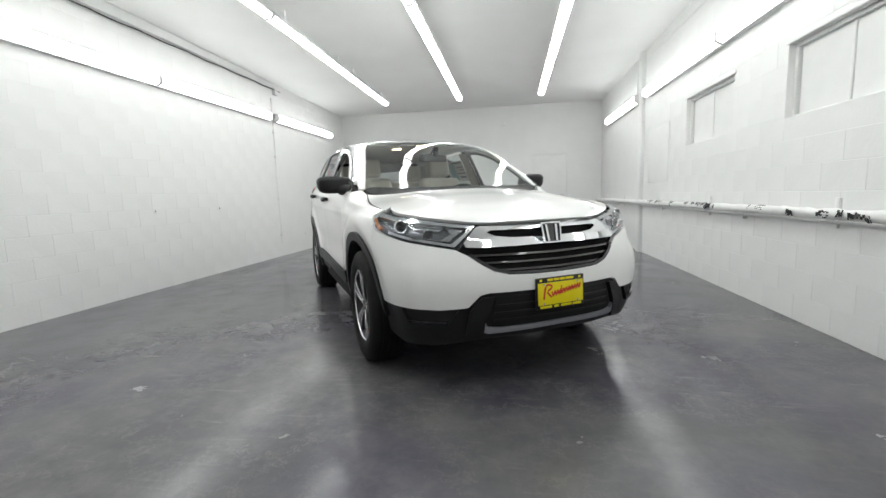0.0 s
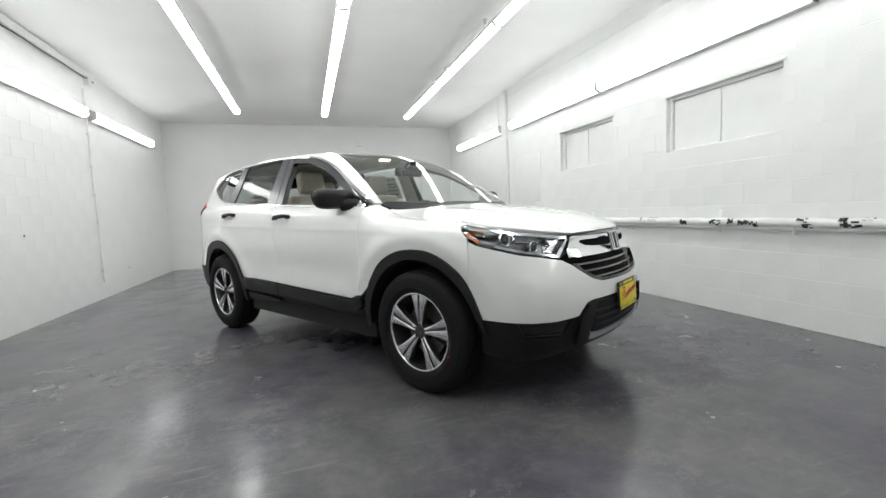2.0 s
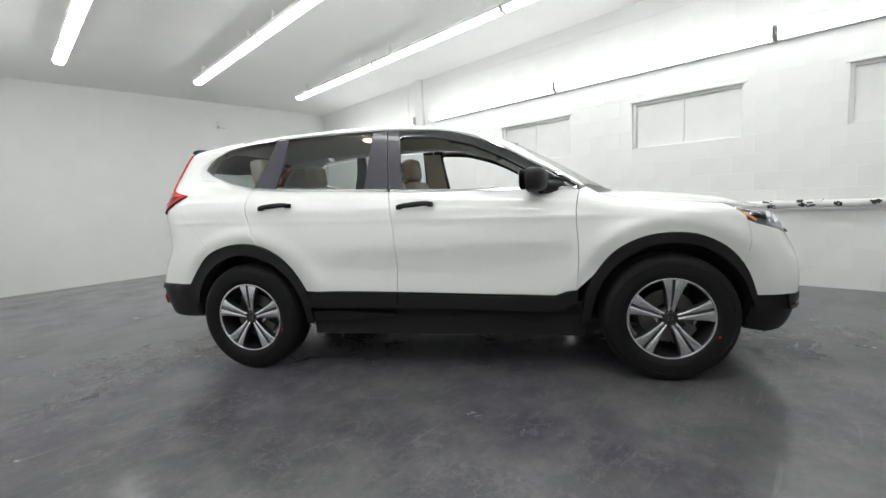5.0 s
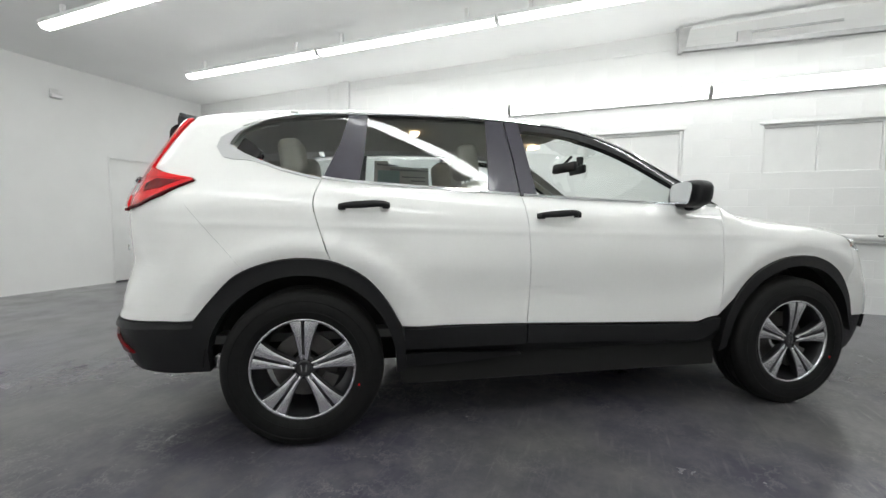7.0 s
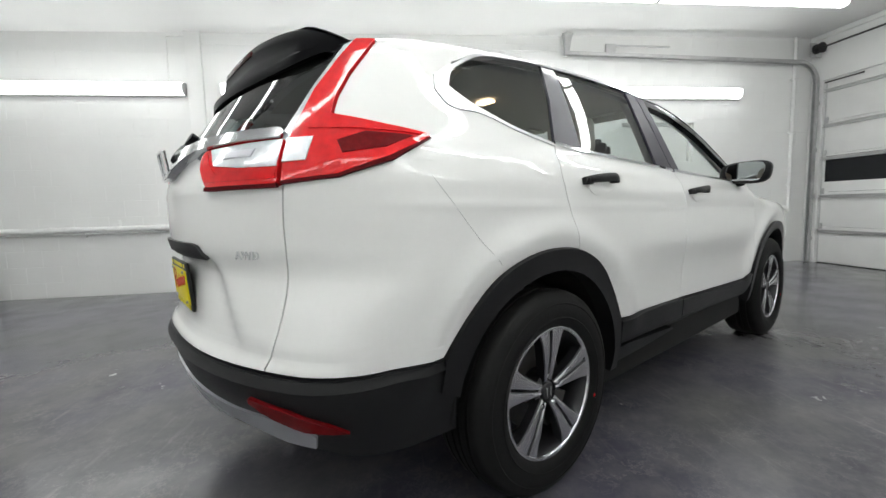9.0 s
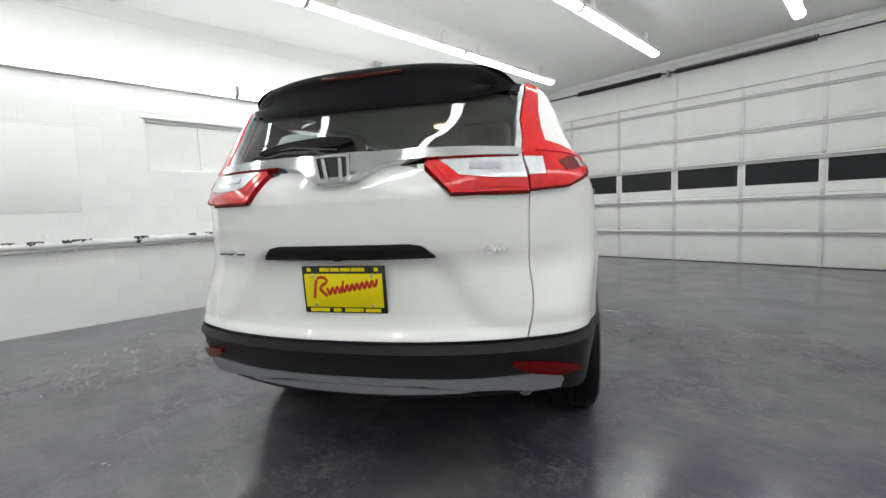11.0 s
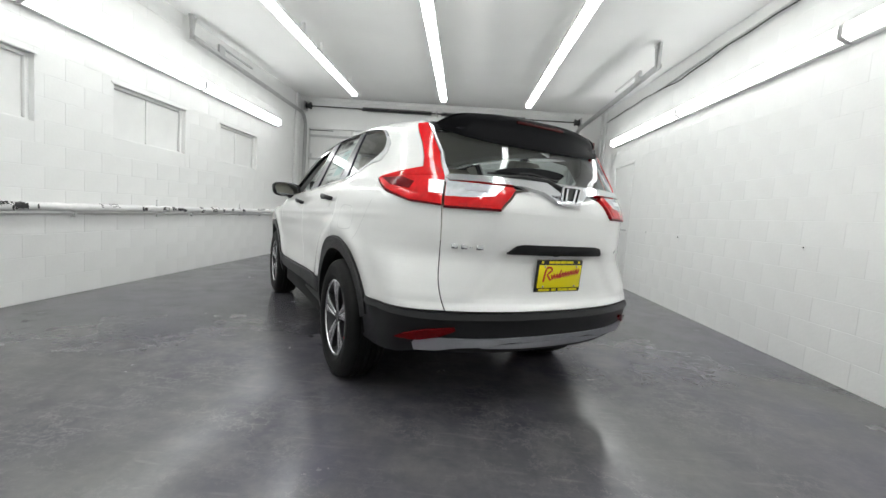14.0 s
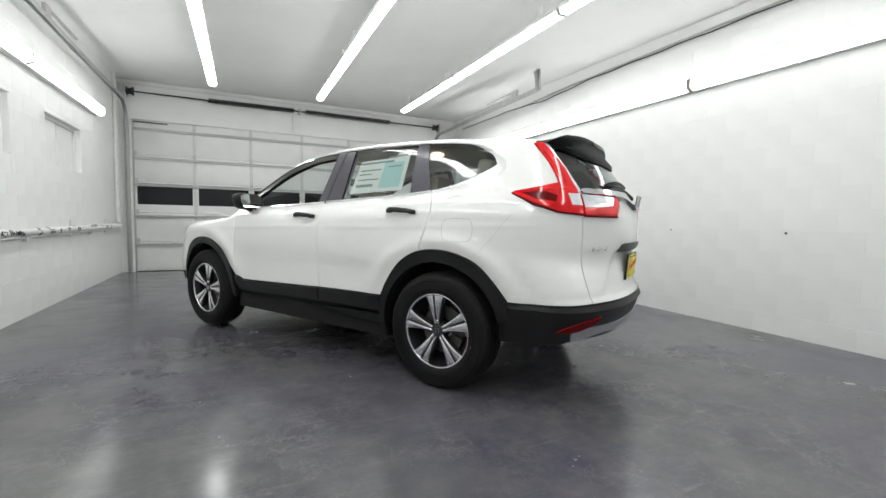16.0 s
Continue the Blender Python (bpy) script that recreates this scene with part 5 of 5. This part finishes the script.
bm2 = panel(smooth_line([(-23.6, 1.274), (-17, 1.30), (-6, 1.31), (0, 1.302), (2, 1.288), (-1, 1.272), (-6, 1.27), (-17, 1.27)], 4, True), "rear", 0.022, 0.022, step=0.03)
wiper = part("rear_wiper", bm2, SPOILER, tailgate, "black rear wiper on the glass")
part("wiper_arm", bm, PLASTIC, wiper)
bm = bmesh.new()
bmesh.ops.create_uvsphere(bm, u_segments=16, v_segments=10, radius=1, matrix=Matrix.Translation((.0, 2.25, 1.22)) @ Matrix.Diagonal((.05, .03, .028, 1)))
part("wiper_cap", bm, PLASTIC, wiper)


def plate(y, z, turn, parent, tilt=0.0):
    """Dealer plate: yellow sheet in a black frame; the writing is plain bars and a slanting red stroke band."""
    m = pose(0, y, z, tilt, 0, turn)
    made = [part("plate_frame", box(bmesh.new(), -.158, .158, -.012, .0, -.085, .085, 0.005), PLATEBLACK, parent, "black plate frame")]
    fr = made[0]
    made.append(part("number_plate", box(bmesh.new(), -.148, .148, -.0155, -.012, -.062, .058, 0.001), YELLOW, fr, "yellow dealer plate with red print bars"))
    bm = bmesh.new()
    flat = Matrix.Translation((0, -.0158, 0)) @ Matrix.Diagonal((1, .25, 1, 1))
    tube(bm, smooth_line([(-.112, 0, -.03), (-.10, 0, .035), (-.075, 0, .046), (-.06, 0, .03), (-.088, 0, .008), (-.062, 0, -.022)], 4), .0058, 6)
    wave = [(-.06 + .0095 * k, 0, .0135 * (-1) ** k - .006 + .0016 * k) for k in range(21)]
    tube(bm, smooth_line(wave, 4), .0050, 6)
    tube(bm, [(-.005, 0, -.01), (.004, 0, .034)], .0042, 6)
    bmesh.ops.transform(bm, matrix=flat, verts=bm.verts[:])
    made.append(part("red_print", bm, PLATERED, fr))
    for x0, x1, z0 in ((-.085, -.05, .066), (-.045, -.01, .066), (-.005, .03, .066), (.035, .085, .066), (-.135, -.06, -.079), (-.045, -.015, -.079), (.0, .07, -.079), (.078, .135, -.079), (-.135, -.121, .066), (.12, .134, .066)):
        part("print_bar", box(bmesh.new(), x0, x1, -.0142, -.0118, z0, z0 + .0125), YELLOW, fr)
    fr.matrix_basis = m
    bm = bmesh.new()
    for x0 in (-.11, .11):
        for z0 in (.05, -.054):
            bmesh.ops.create_uvsphere(bm, u_segments=8, v_segments=5, radius=.006, matrix=Matrix.Translation((x0, -.0155, z0)))
    part("bolt", bm, SATIN, fr)
    return fr


plate(-2.226, .530, 0, bump, -2)
plate(2.282, .778, 180, tailgate, 4)

# handles, mirrors, fuel flap
for doors, y, z in ((fd, .109, 1.068), (rd, 1.051, 1.105)):
    line = [(y - .115 + .23 * k / 12, z + .004 * math.cos(k / 12 * math.pi)) for k in range(13)]
    base = on_body(line, "side")
    nn = body_normal(base)
    bm = bmesh.new()
    rings = []
    for k, (p, n) in enumerate(zip(base, nn)):
        u = k / 12
        off = .012 + .026 * min(1, 4.5 * u, 4.5 * (1 - u)) ** .6
        hh = .017 * (0.75 + 0.25 * math.sin(math.pi * u))
        c = Vector(p) + Vector(n) * off
        rings.append([bm.verts.new(c + Vector((-.009 * math.cos(a), 0, hh * math.sin(a)))) for a in [2 * math.pi * i / 10 for i in range(10)]])
    for a, c in zip(rings, rings[1:]):
        for i in range(10):
            bm.faces.new((a[i], a[(i + 1) % 10], c[(i + 1) % 10], c[i]))
    bm.faces.new(rings[0])
    bm.faces.new(rings[-1][::-1])
    for k in (1, 11):
        b = Vector(base[k])
        box(bm, b.x - .03, b.x + .02, b.y - .014, b.y + .014, b.z - .012, b.z + .012, 0.003)
    pair("door_handle", bm, PLASTIC, doors, "black door handle", 0.9)
    cup = smooth_line([(y - .075, z - .012), (y, z - .004), (y + .075, z - .012), (y + .055, z - .045), (y, z - .055), (y - .055, z - .045)], 4, True)
    pair("handle_cup", panel(cup, "side", 0.0015, 0.004, step=0.02), PAINT, doors)
bm = bmesh.new()
bmesh.ops.create_uvsphere(bm, u_segments=28, v_segments=16, radius=1)
for v in bm.verts:
    x, y, z = v.co
    sx, sy, sz = (math.copysign(abs(c) ** 0.6, c) for c in (x, y, z))
    flat = 0.035 if sy > 0 else 0.085
    v.co = (-.92 + .138 * sx - .01 * sz, -.595 + flat * sy + .02 * (sx + 1) * .5 * 0 + .018 * sx * -1, 1.182 + .072 * sz * (1 - .12 * (sx + 1) / 2))
mr = pair("door_mirror", bm, PLASTIC, fd, "black door mirror housing", 1.2)
bm = bmesh.new()
tube(bm, [(-.79, -.76, 1.135), (-.84, -.70, 1.137), (-.88, -.64, 1.145)], [.052, .042, .046], 12)
pair("mirror_arm", bm, PLASTIC, mr)
bm = bmesh.new()
prism(bm, smooth_line([(-.10, .05), (.088, .048), (.096, -.036), (.0, -.05), (-.088, -.044)], 4, True), "y", 0.0, 0.004)
bmesh.ops.transform(bm, matrix=pose(-.93, -.549, 1.182, 0, 0, -14), verts=bm.verts[:])
pair("mirror_face", bm, MIRROR, mr)
bm = bmesh.new()
prism(bm, [(-.87, 1.13), (-.70, 1.135), (-.70, 1.20), (-.74, 1.195)], "x", -.83, -.80)
pair("mirror_base", bm, PLASTIC, mr)
flap = smooth_line([(1.37, 1.02), (1.40, 1.06), (1.50, 1.065), (1.56, 1.05), (1.565, .97), (1.54, .935), (1.42, .93), (1.38, .95)], 4, True)
part("fuel_flap_seam", mirrored(panel(strip(flap + flap[:1], .0025), "side", 0.0006, 0.002, step=0.06)), SEAM_GREY, part_q[1])
part("fuel_flap", mirrored(panel(flap, "side", 0.0008, 0.002, gap=0.0)), PAINT, part_q[1], "white fuel filler flap")

# liners and floor pan, so that nothing is seen through
for s in (-1, 1):
    for yc in (1.33, -1.33):
        bm = bmesh.new()
        a0 = [(yc + .434 * math.cos(math.radians(a)), .355 + .452 * math.sin(math.radians(a))) for a in range(4, 180, 8)]
        va = [bm.verts.new((s * .875, y, z)) for y, z in a0]
        vb = [bm.verts.new((s * .66, y, z)) for y, z in a0]
        for i in range(len(va) - 1):
            bm.faces.new((va[i], va[i + 1], vb[i + 1], vb[i]))
        bm.faces.new(vb)
        part("wheel_well", bm, MATTEBLACK, car, smooth=0)
for nm, dims in (("floor_pan", (-.84, .84, -.88, .88, .24, .46)), ("chassis_beam", (-.50, .50, -1.85, 1.80, .26, .44)), ("rear_beam", (-.60, .60, 1.72, 2.06, .40, .9)), ("front_beam", (-.60, .60, -1.98, -1.74, .28, .78)), ("engine_tray", (-.52, .52, -1.8, -.9, .4, .88)), ("boot_floor", (-.52, .52, .86, 2.1, .4, .80))):
    part(nm, box(bmesh.new(), *dims, .01), MATTEBLACK, car)
bm = bmesh.new()
lathe(bm, [(0, .03), (.18, .03), (.18, .024), (.0, .024)], 16)
bmesh.ops.transform(bm, matrix=pose(-.60, 1.80, .325, 0, 0, 90), verts=bm.verts[:])
part("exhaust_tip", bm, STEEL, car)

# faint joint between the rear bumper skin and the quarter panel
pair("bumper_seam", panel(strip(smooth_line([(1.81, 1.108), (1.70, .975), (1.585, .842)], 5), .0014), "side", 0.0005, 0.002, step=0.05), SEAM_GREY, part_q)

# ---- wheels ----


def wheel_meshes():
    made = {}
    half = [(-.098, .232), (-.110, .245), (-.117, .27), (-.1185, .295), (-.115, .325), (-.106, .345), (-.094, .3565), (-.080, .3625)]
    tread = [(-.080, .3625), (-.060, .3652), (-.059, .357), (-.050, .357), (-.049, .3655), (-.021, .3665), (-.020, .358), (-.011, .358), (-.010, .3668)]
    prof = half + tread[1:]
    prof = prof + [(-a, r) for a, r in prof[::-1]]
    bm = lathe(bmesh.new(), prof, 72)
    # moulded rings on the side wall
    for r, a in ((.268, -.1182), (.318, -.1165)):
        lathe(bm, [(a - .0022, r - .003), (a - .0036, r), (a - .0022, r + .003)], 72)
    made["tyre"] = finish("tyre", bm, RUBBER)
    bm = lathe(bmesh.new(), [(-.100, .236), (-.104, .228), (-.092, .221), (-.075, .214), (-.03, .203), (.06, .198), (.095, .222), (.10, .234)], 60)
    lathe(bm, [(-.02, .055), (-.068, .055), (-.074, .046), (-.074, 0.0005)], 30)
    made["wheel"] = finish("wheel", bm, ALLOYDARK)
    made["rim_lip"] = finish("rim_lip", lathe(bmesh.new(), [(-.0985, .237), (-.1055, .234), (-.1065, .230), (-.1045, .2245), (-.099, .222)], 72), ALLOY)

    def prong(sgn, k, grow, x_out, thick):
        """One arm of a pair; a narrow groove parts the two, and both widen towards the rim."""
        base = math.radians(90 + 72 * k)
        pts = []
        full = 1.18 if sgn > 0 else 0.92
        for r, gap, w in ((.040, .0045, .012), (.08, .005, .017), (.12, .0058, .024), (.16, .0066, .033), (.195, .0074, .043), (.224, .008, .056)):
            w *= full
            off = sgn * (gap + w / 2)
            pts.append((math.hypot(r, off), base + math.atan2(off, r), w / 2 + grow))
        left, right, xs = [], [], []
        for r, a, w in pts:
            c, s = math.cos(a), math.sin(a)
            left.append((r * c - w * s, r * s + w * c))
            right.append((r * c + w * s, r * s - w * c))
            xs.append(x_out - .020 * math.sin(math.pi * min(1, r / .224) * .55) + .008)
        bm = bmesh.new()
        rows = []
        for i in range(len(pts)):
            rows.append([bm.verts.new((xs[i], *left[i])), bm.verts.new((xs[i] - (.003 if not grow else 0), (left[i][0] + right[i][0]) / 2, (left[i][1] + right[i][1]) / 2)), bm.verts.new((xs[i], *right[i])), bm.verts.new((xs[i] + thick, *right[i])), bm.verts.new((xs[i] + thick, *left[i]))])
        for a, b in zip(rows, rows[1:]):
            for i in range(5):
                j = (i + 1) % 5
                bm.faces.new((a[i], a[j], b[j], b[i]))
        bm.faces.new(rows[0])
        bm.faces.new(rows[-1][::-1])
        return bm

    for k in range(5):
        for sgn in (-1, 1):
            made["spoke_face.%d%d" % (k, sgn)] = finish("spoke_face", prong(sgn, k, 0, -.088, .004), ALLOY, 0.5)
            made["spoke.%d%d" % (k, sgn)] = finish("spoke", prong(sgn, k, .004, -.0845, .035), ALLOYDARK, 0.5)
    made["hub_cap"] = finish("hub_cap", lathe(bmesh.new(), [(-.072, .034), (-.084, .033), (-.088, .029), (-.088, .0005)], 30), ALLOYDARK)
    bm = bmesh.new()
    for s in (-1, 1):
        prism(bm, [(s * .015, .016), (s * .009, .016), (s * .007, -.016), (s * .012, -.016)], "x", -.0905, -.087)
    made["hub_mark"] = finish("hub_mark", bm, CHROME)
    for k in range(5):
        a = math.radians(90 + 72 * k)
        bm = bmesh.new()
        bmesh.ops.create_cone(bm, cap_ends=True, segments=6, radius1=.0105, radius2=.009, depth=.02, matrix=Matrix.Translation((-.082, .057 * math.cos(a), .057 * math.sin(a))) @ Matrix.Rotation(math.radians(-90), 4, "Y"))
        made["lug_nut.%d" % k] = finish("lug_nut", bm, CHROME)
    made["brake_disc"] = finish("brake_disc", lathe(bmesh.new(), [(-.022, .07), (-.022, .15), (-.002, .15), (-.002, .07)], 48), DISC)
    bm = bmesh.new()
    arc_line = [math.radians(a) for a in range(200, 259, 6)]
    prism(bm, [(.10 * math.cos(t), .10 * math.sin(t)) for t in arc_line] + [(.165 * math.cos(t), .165 * math.sin(t)) for t in arc_line[::-1]], "x", -.05, .02)
    made["caliper"] = finish("caliper", bm, DISC)
    bm = bmesh.new()
    bmesh.ops.create_uvsphere(bm, u_segments=8, v_segments=5, radius=.006, matrix=Matrix.Translation((-.1175, -.262 * .95, -.262 * .31)) @ Matrix.Diagonal((.3, 1, 1, 1)))
    made["tyre_dot"] = finish("tyre_dot", bm, RED)
    return made


WHEEL = wheel_meshes()
TRACK = .802
for x, y, turn, roll in ((-TRACK, 1.33, 0, 0), (-TRACK, -1.33, 0, 4), (TRACK, 1.33, 180, -6), (TRACK, -1.33, 180, 10)):
    w = new("wheel", WHEEL["wheel"])
    w.parent = car
    w.matrix_basis = pose(x, y, .3655, roll, 0, turn)
    for key, me in WHEEL.items():
        if key != "wheel":
            o = new(key.split(".")[0], me)
            o.parent = w
    tagged(w, "five double-spoke alloy wheel, machined silver on dark")

# ---- cabin ----
part("headliner", panel(whole([(0, -.15), (.3, -.13), (.52, -.08), (.55, .3), (.55, 1.1), (.52, 1.78), (0, 1.8)]), "top", -.04, 0, step=.08), HEADLINER, car, "pale cabin headliner")
for nm, line, doors in (("front", [(.24, .52), (.24, 1.15), (-.3, 1.12), (-.82, 1.10), (-.82, .52)], fd), ("rear", [(.27, .54), (.27, 1.155), (1.2, 1.215), (1.2, .88), (.95, .70), (.88, .54)], rd)):
    pair("door_lining", panel(line, "side", -.07, 0, step=.08), CABIN, doors, "grey inner door lining")
pair("quarter_lining", panel([(1.22, .9), (1.22, 1.24), (1.4, 1.25), (1.66, 1.37), (1.60, 1.49), (1.45, 1.545), (1.78, 1.55), (1.95, 1.35), (2.05, 1.1), (2.05, .9)], "side", -.06, 0, step=.08), HEADLINER, part_q)
pair("pillar_lining", panel([(.22, 1.16), (.25, 1.55), (.41, 1.56), (.42, 1.18)], "side", -.05, 0, step=.1), HEADLINER, None)
pair("screen_pillar_lining", panel([(-.84, 1.14), (-.58, 1.325), (-.25, 1.50), (-.02, 1.56), (.0, 1.535), (-.25, 1.455), (-.58, 1.275), (-.76, 1.14)], "side", -.03, 0, step=.06), HEADLINER, None)
part("cabin_floor", box(bmesh.new(), -.76, .76, -.85, 1.85, .46, .50), CABIN, car)
bm = bmesh.new()
prism(bm, smooth_line([(-.95, 1.07), (-.80, 1.095), (-.62, 1.085), (-.53, 1.04), (-.50, .95), (-.55, .80), (-.62, .62), (-.9, .55)], 4, True), "x", -.74, .74)
dash = part("dashboard", bm, CABIN, car, "dark grey dashboard")
bm = bmesh.new()
prism(bm, smooth_line([(-.70, 1.09), (-.62, 1.135), (-.52, 1.13), (-.49, 1.07), (-.6, 1.05)], 4, True), "x", .20, .54)
part("instrument_hood", bm, PLASTIC, dash)
bm = bmesh.new()
box(bm, -.11, .12, -.52, -.495, .90, 1.06, .01)
part("centre_screen", bm, GLOSSBLACK, dash)
bm = bmesh.new()
R0, r0, seg, ring = .185, .016, 40, 8
vs = [[bm.verts.new(((R0 + r0 * math.cos(b)) * math.cos(a), r0 * math.sin(b), (R0 + r0 * math.cos(b)) * math.sin(a))) for b in [2 * math.pi * j / ring for j in range(ring)]] for a in [2 * math.pi * i / seg for i in range(seg)]]
for i in range(seg):
    for j in range(ring):
        bm.faces.new((vs[i][j], vs[(i + 1) % seg][j], vs[(i + 1) % seg][(j + 1) % ring], vs[i][(j + 1) % ring]))
box(bm, -.17, .17, -.01, .012, -.025, .035, .008)
box(bm, -.03, .03, -.01, .012, -.17, .0, .008)
box(bm, -.07, .07, -.02, .03, -.07, .06, .02)
tube(bm, [(0, -.02, 0), (0, -.2, -.02)], .03, 10)
part("steering_wheel", bm, PLASTIC, car, "black steering wheel").matrix_basis = pose(.37, -.33, 1.0, -24, 0, 0)
bm = bmesh.new()
box(bm, -.125, .125, -.02, .015, -.035, .035, .014)
tube(bm, [(0, 0, .03), (0, -.05, .09)], .01, 8)
part("rear_view_mirror", bm, PLASTIC, car, "black rear view mirror").matrix_basis = pose(0, -.36, 1.42, 8, 0, 12)
pair("sun_visor", box(bmesh.new(), -.58, -.2, -.12, .06, 1.545, 1.562, .008), HEADLINER, None)


def cushion(bm, x0, x1, y0, y1, z0, z1, lean=0.0, puff=.03):
    vs = bmesh.ops.create_cube(bm, size=1, matrix=Matrix.Translation(((x0 + x1) / 2, (y0 + y1) / 2, (z0 + z1) / 2)) @ Matrix.Rotation(lean, 4, "X") @ Matrix.Diagonal((x1 - x0, y1 - y0, z1 - z0, 1)))["verts"]
    bmesh.ops.bevel(bm, geom=list({e for v in vs for e in v.link_edges}), offset=puff, segments=4, profile=.6, affect="EDGES")


def seat(x0, x1, y, heads):
    bm = bmesh.new()
    cushion(bm, x0, x1, y - .25, y + .28, .60, .76, .1, .05)
    base = part("seat", bm, SEAT, car, "ivory fabric car seat", 1.2)
    bm = bmesh.new()
    cushion(bm, x0 + .01, x1 - .01, y + .26, y + .40, .68, 1.27, -.20, .055)
    part("backrest", bm, SEAT, base, "", 1.2)
    for hx in heads:
        bm = bmesh.new()
        cushion(bm, hx - .125, hx + .125, y + .35, y + .47, 1.28, 1.475, -.12, .05)
        part("headrest", bm, SEAT, base, "", 1.2)
        bm = bmesh.new()
        for s in (-.05, .05):
            tube(bm, [(hx + s, y + .375, 1.2), (hx + s, y + .40, 1.33)], .007, 8)
        part("headrest_post", bm, CHROME, base)


seat(-.64, -.16, .06, (-.40,))
seat(.16, .64, .06, (.40,))
seat(-.62, .62, 1.02, (-.40, .40))
part("centre_console", box(bmesh.new(), -.11, .11, -.5, .35, .5, .82, .03), CABIN, car)
# price sheet on the left rear door glass
sheet = [(.50, 1.235), (.98, 1.255), (.97, 1.53), (.86, 1.535), (.85, 1.49), (.52, 1.48)]
st = part("window_sticker", mirrored(panel(sheet, "side", -.010, .0015, step=.08)), PAPER, rg_l, "printed price sheet stuck inside the window")
for nm, o, mat in (("tinted_field", [(.76, 1.27), (.95, 1.28), (.94, 1.46), (.76, 1.46)], PAPERBLUE), ("print_bar", [(.52, 1.45), (.84, 1.46), (.84, 1.475), (.52, 1.465)], PRINT), ("print_bar", [(.54, 1.40), (.74, 1.405), (.74, 1.415), (.54, 1.41)], PRINT), ("print_bar", [(.54, 1.37), (.66, 1.373), (.66, 1.383), (.54, 1.38)], PRINT), ("print_bar", [(.54, 1.33), (.74, 1.335), (.74, 1.345), (.54, 1.34)], PRINT), ("print_bar", [(.54, 1.28), (.70, 1.285), (.70, 1.305), (.54, 1.30)], PRINT), ("print_bar", [(.78, 1.49), (.95, 1.50), (.95, 1.512), (.78, 1.502)], PRINT), ("print_bar", [(.80, 1.42), (.92, 1.425), (.92, 1.435), (.80, 1.43)], PRINT)):
    for lift in (-.0085, -.0135):
        part(nm, mirrored(panel(o, "side", lift, .0, step=.1)), mat, st)

# inner mirror and lit courtesy lamps
bm = bmesh.new()
box(bm, -.11, .11, -.475, -.45, 1.375, 1.435, .012)
box(bm, -.02, .02, -.50, -.46, 1.42, 1.50, .006)
part("inner_mirror", bm, PLASTIC, car, "black inner rear-view mirror")
COURTESY = glow("courtesy_lamp_lens", (1.0, 0.72, 0.45), 3.0)
for y0 in (-.12, .72):
    part("courtesy_lamp", box(bmesh.new(), -.05, .05, y0 - .03, y0 + .03, z_top(0, y0) - .062, z_top(0, y0) - .046, .006), COURTESY, car, "small lit warm courtesy lamp")

# ---- painted concrete blocks of the long walls ----
BL, BH, JOINT = 0.405, 0.203, 0.0022
BLOCKS = {}


def block_mesh(w, h, face):
    """One block face, standing a little proud of the joint, with eased edges; face: -1 or 1, the way it looks along x."""
    key = (round(w, 3), round(h, 3), face)
    if key not in BLOCKS:
        a, b, d, e, g = w / 2, h / 2, GAPF, 0.003, 0.0012
        v = [(0, -a, -b), (0, a, -b), (0, a, b), (0, -a, b), (face * d, -a + g, -b + e), (face * d, a - g, -b + e), (face * d, a - g, b - e), (face * d, -a + g, b - e)]
        f = [(4, 5, 6, 7)] + [(i, (i + 1) % 4, 4 + (i + 1) % 4, 4 + i) for i in range(4)]
        if face < 0:
            f = [q[::-1] for q in f]
        me = bpy.data.meshes.new("block")
        me.from_pydata(v, [], f)
        me.materials.append(BLOCKPAINT)
        BLOCKS[key] = me
    return BLOCKS[key]


def lay_blocks(wall, x, face, y0, y1, holes, near):
    """Running bond along y; blocks inside the near stretch are parts, the others one joined part."""
    rest_v, rest_f = [], []
    rng = random.Random(11)
    course = 0
    while course * BH < CZ - 0.02:
        z0, z1 = course * BH, min((course + 1) * BH, CZ) - JOINT
        y = y0 - (BL / 2 if course % 2 else 0)
        while y < y1:
            spans = [(max(y, y0), min(y + BL - JOINT, y1))]
            for a, b, h0, h1 in holes:
                if z1 > h0 + 0.02 and z0 < h1 - 0.02:
                    cut = []
                    for s, e in spans:
                        if e <= a or s >= b:
                            cut.append((s, e))
                        else:
                            cut += [(s, a)] if s < a - 0.03 else []
                            cut += [(b, e)] if e > b + 0.03 else []
                    spans = cut
            for s, e in spans:
                if e - s < 0.03:
                    continue
                at = Vector((x - face * rng.uniform(0, 0.0003), (s + e) / 2, (z0 + z1) / 2))
                if near[0] < at.y < near[1] and near[2] < at.z < near[3]:
                    o = new("block", block_mesh(e - s, z1 - z0, face))
                    o.parent = wall
                    o.location = at
                else:
                    me = block_mesh(e - s, z1 - z0, face)
                    n = len(rest_v)
                    rest_v += [tuple(v.co + at) for v in me.vertices]
                    rest_f += [tuple(i + n for i in p.vertices) for p in me.polygons]
            y += BL
        course += 1
    me = bpy.data.meshes.new("blocks")
    me.from_pydata(rest_v, [], rest_f)
    me.materials.append(BLOCKPAINT)
    o = new("blocks", me)
    o.parent = wall
    tagged(o, kind="stuff")


lay_blocks(wall_east, EX + GAPF, -1, SY, NY, [(a - 0.001, b + 0.001, WZ0, WZ1) for a, b in WINDOWS], (-3.6, 2.3, 0.0, 3.0))
lay_blocks(wall_west, WX - GAPF, 1, SY, NY, [(-4.18, -3.28, 0, 2.18)], (-2.4, 3.2, 0.0, 3.0))
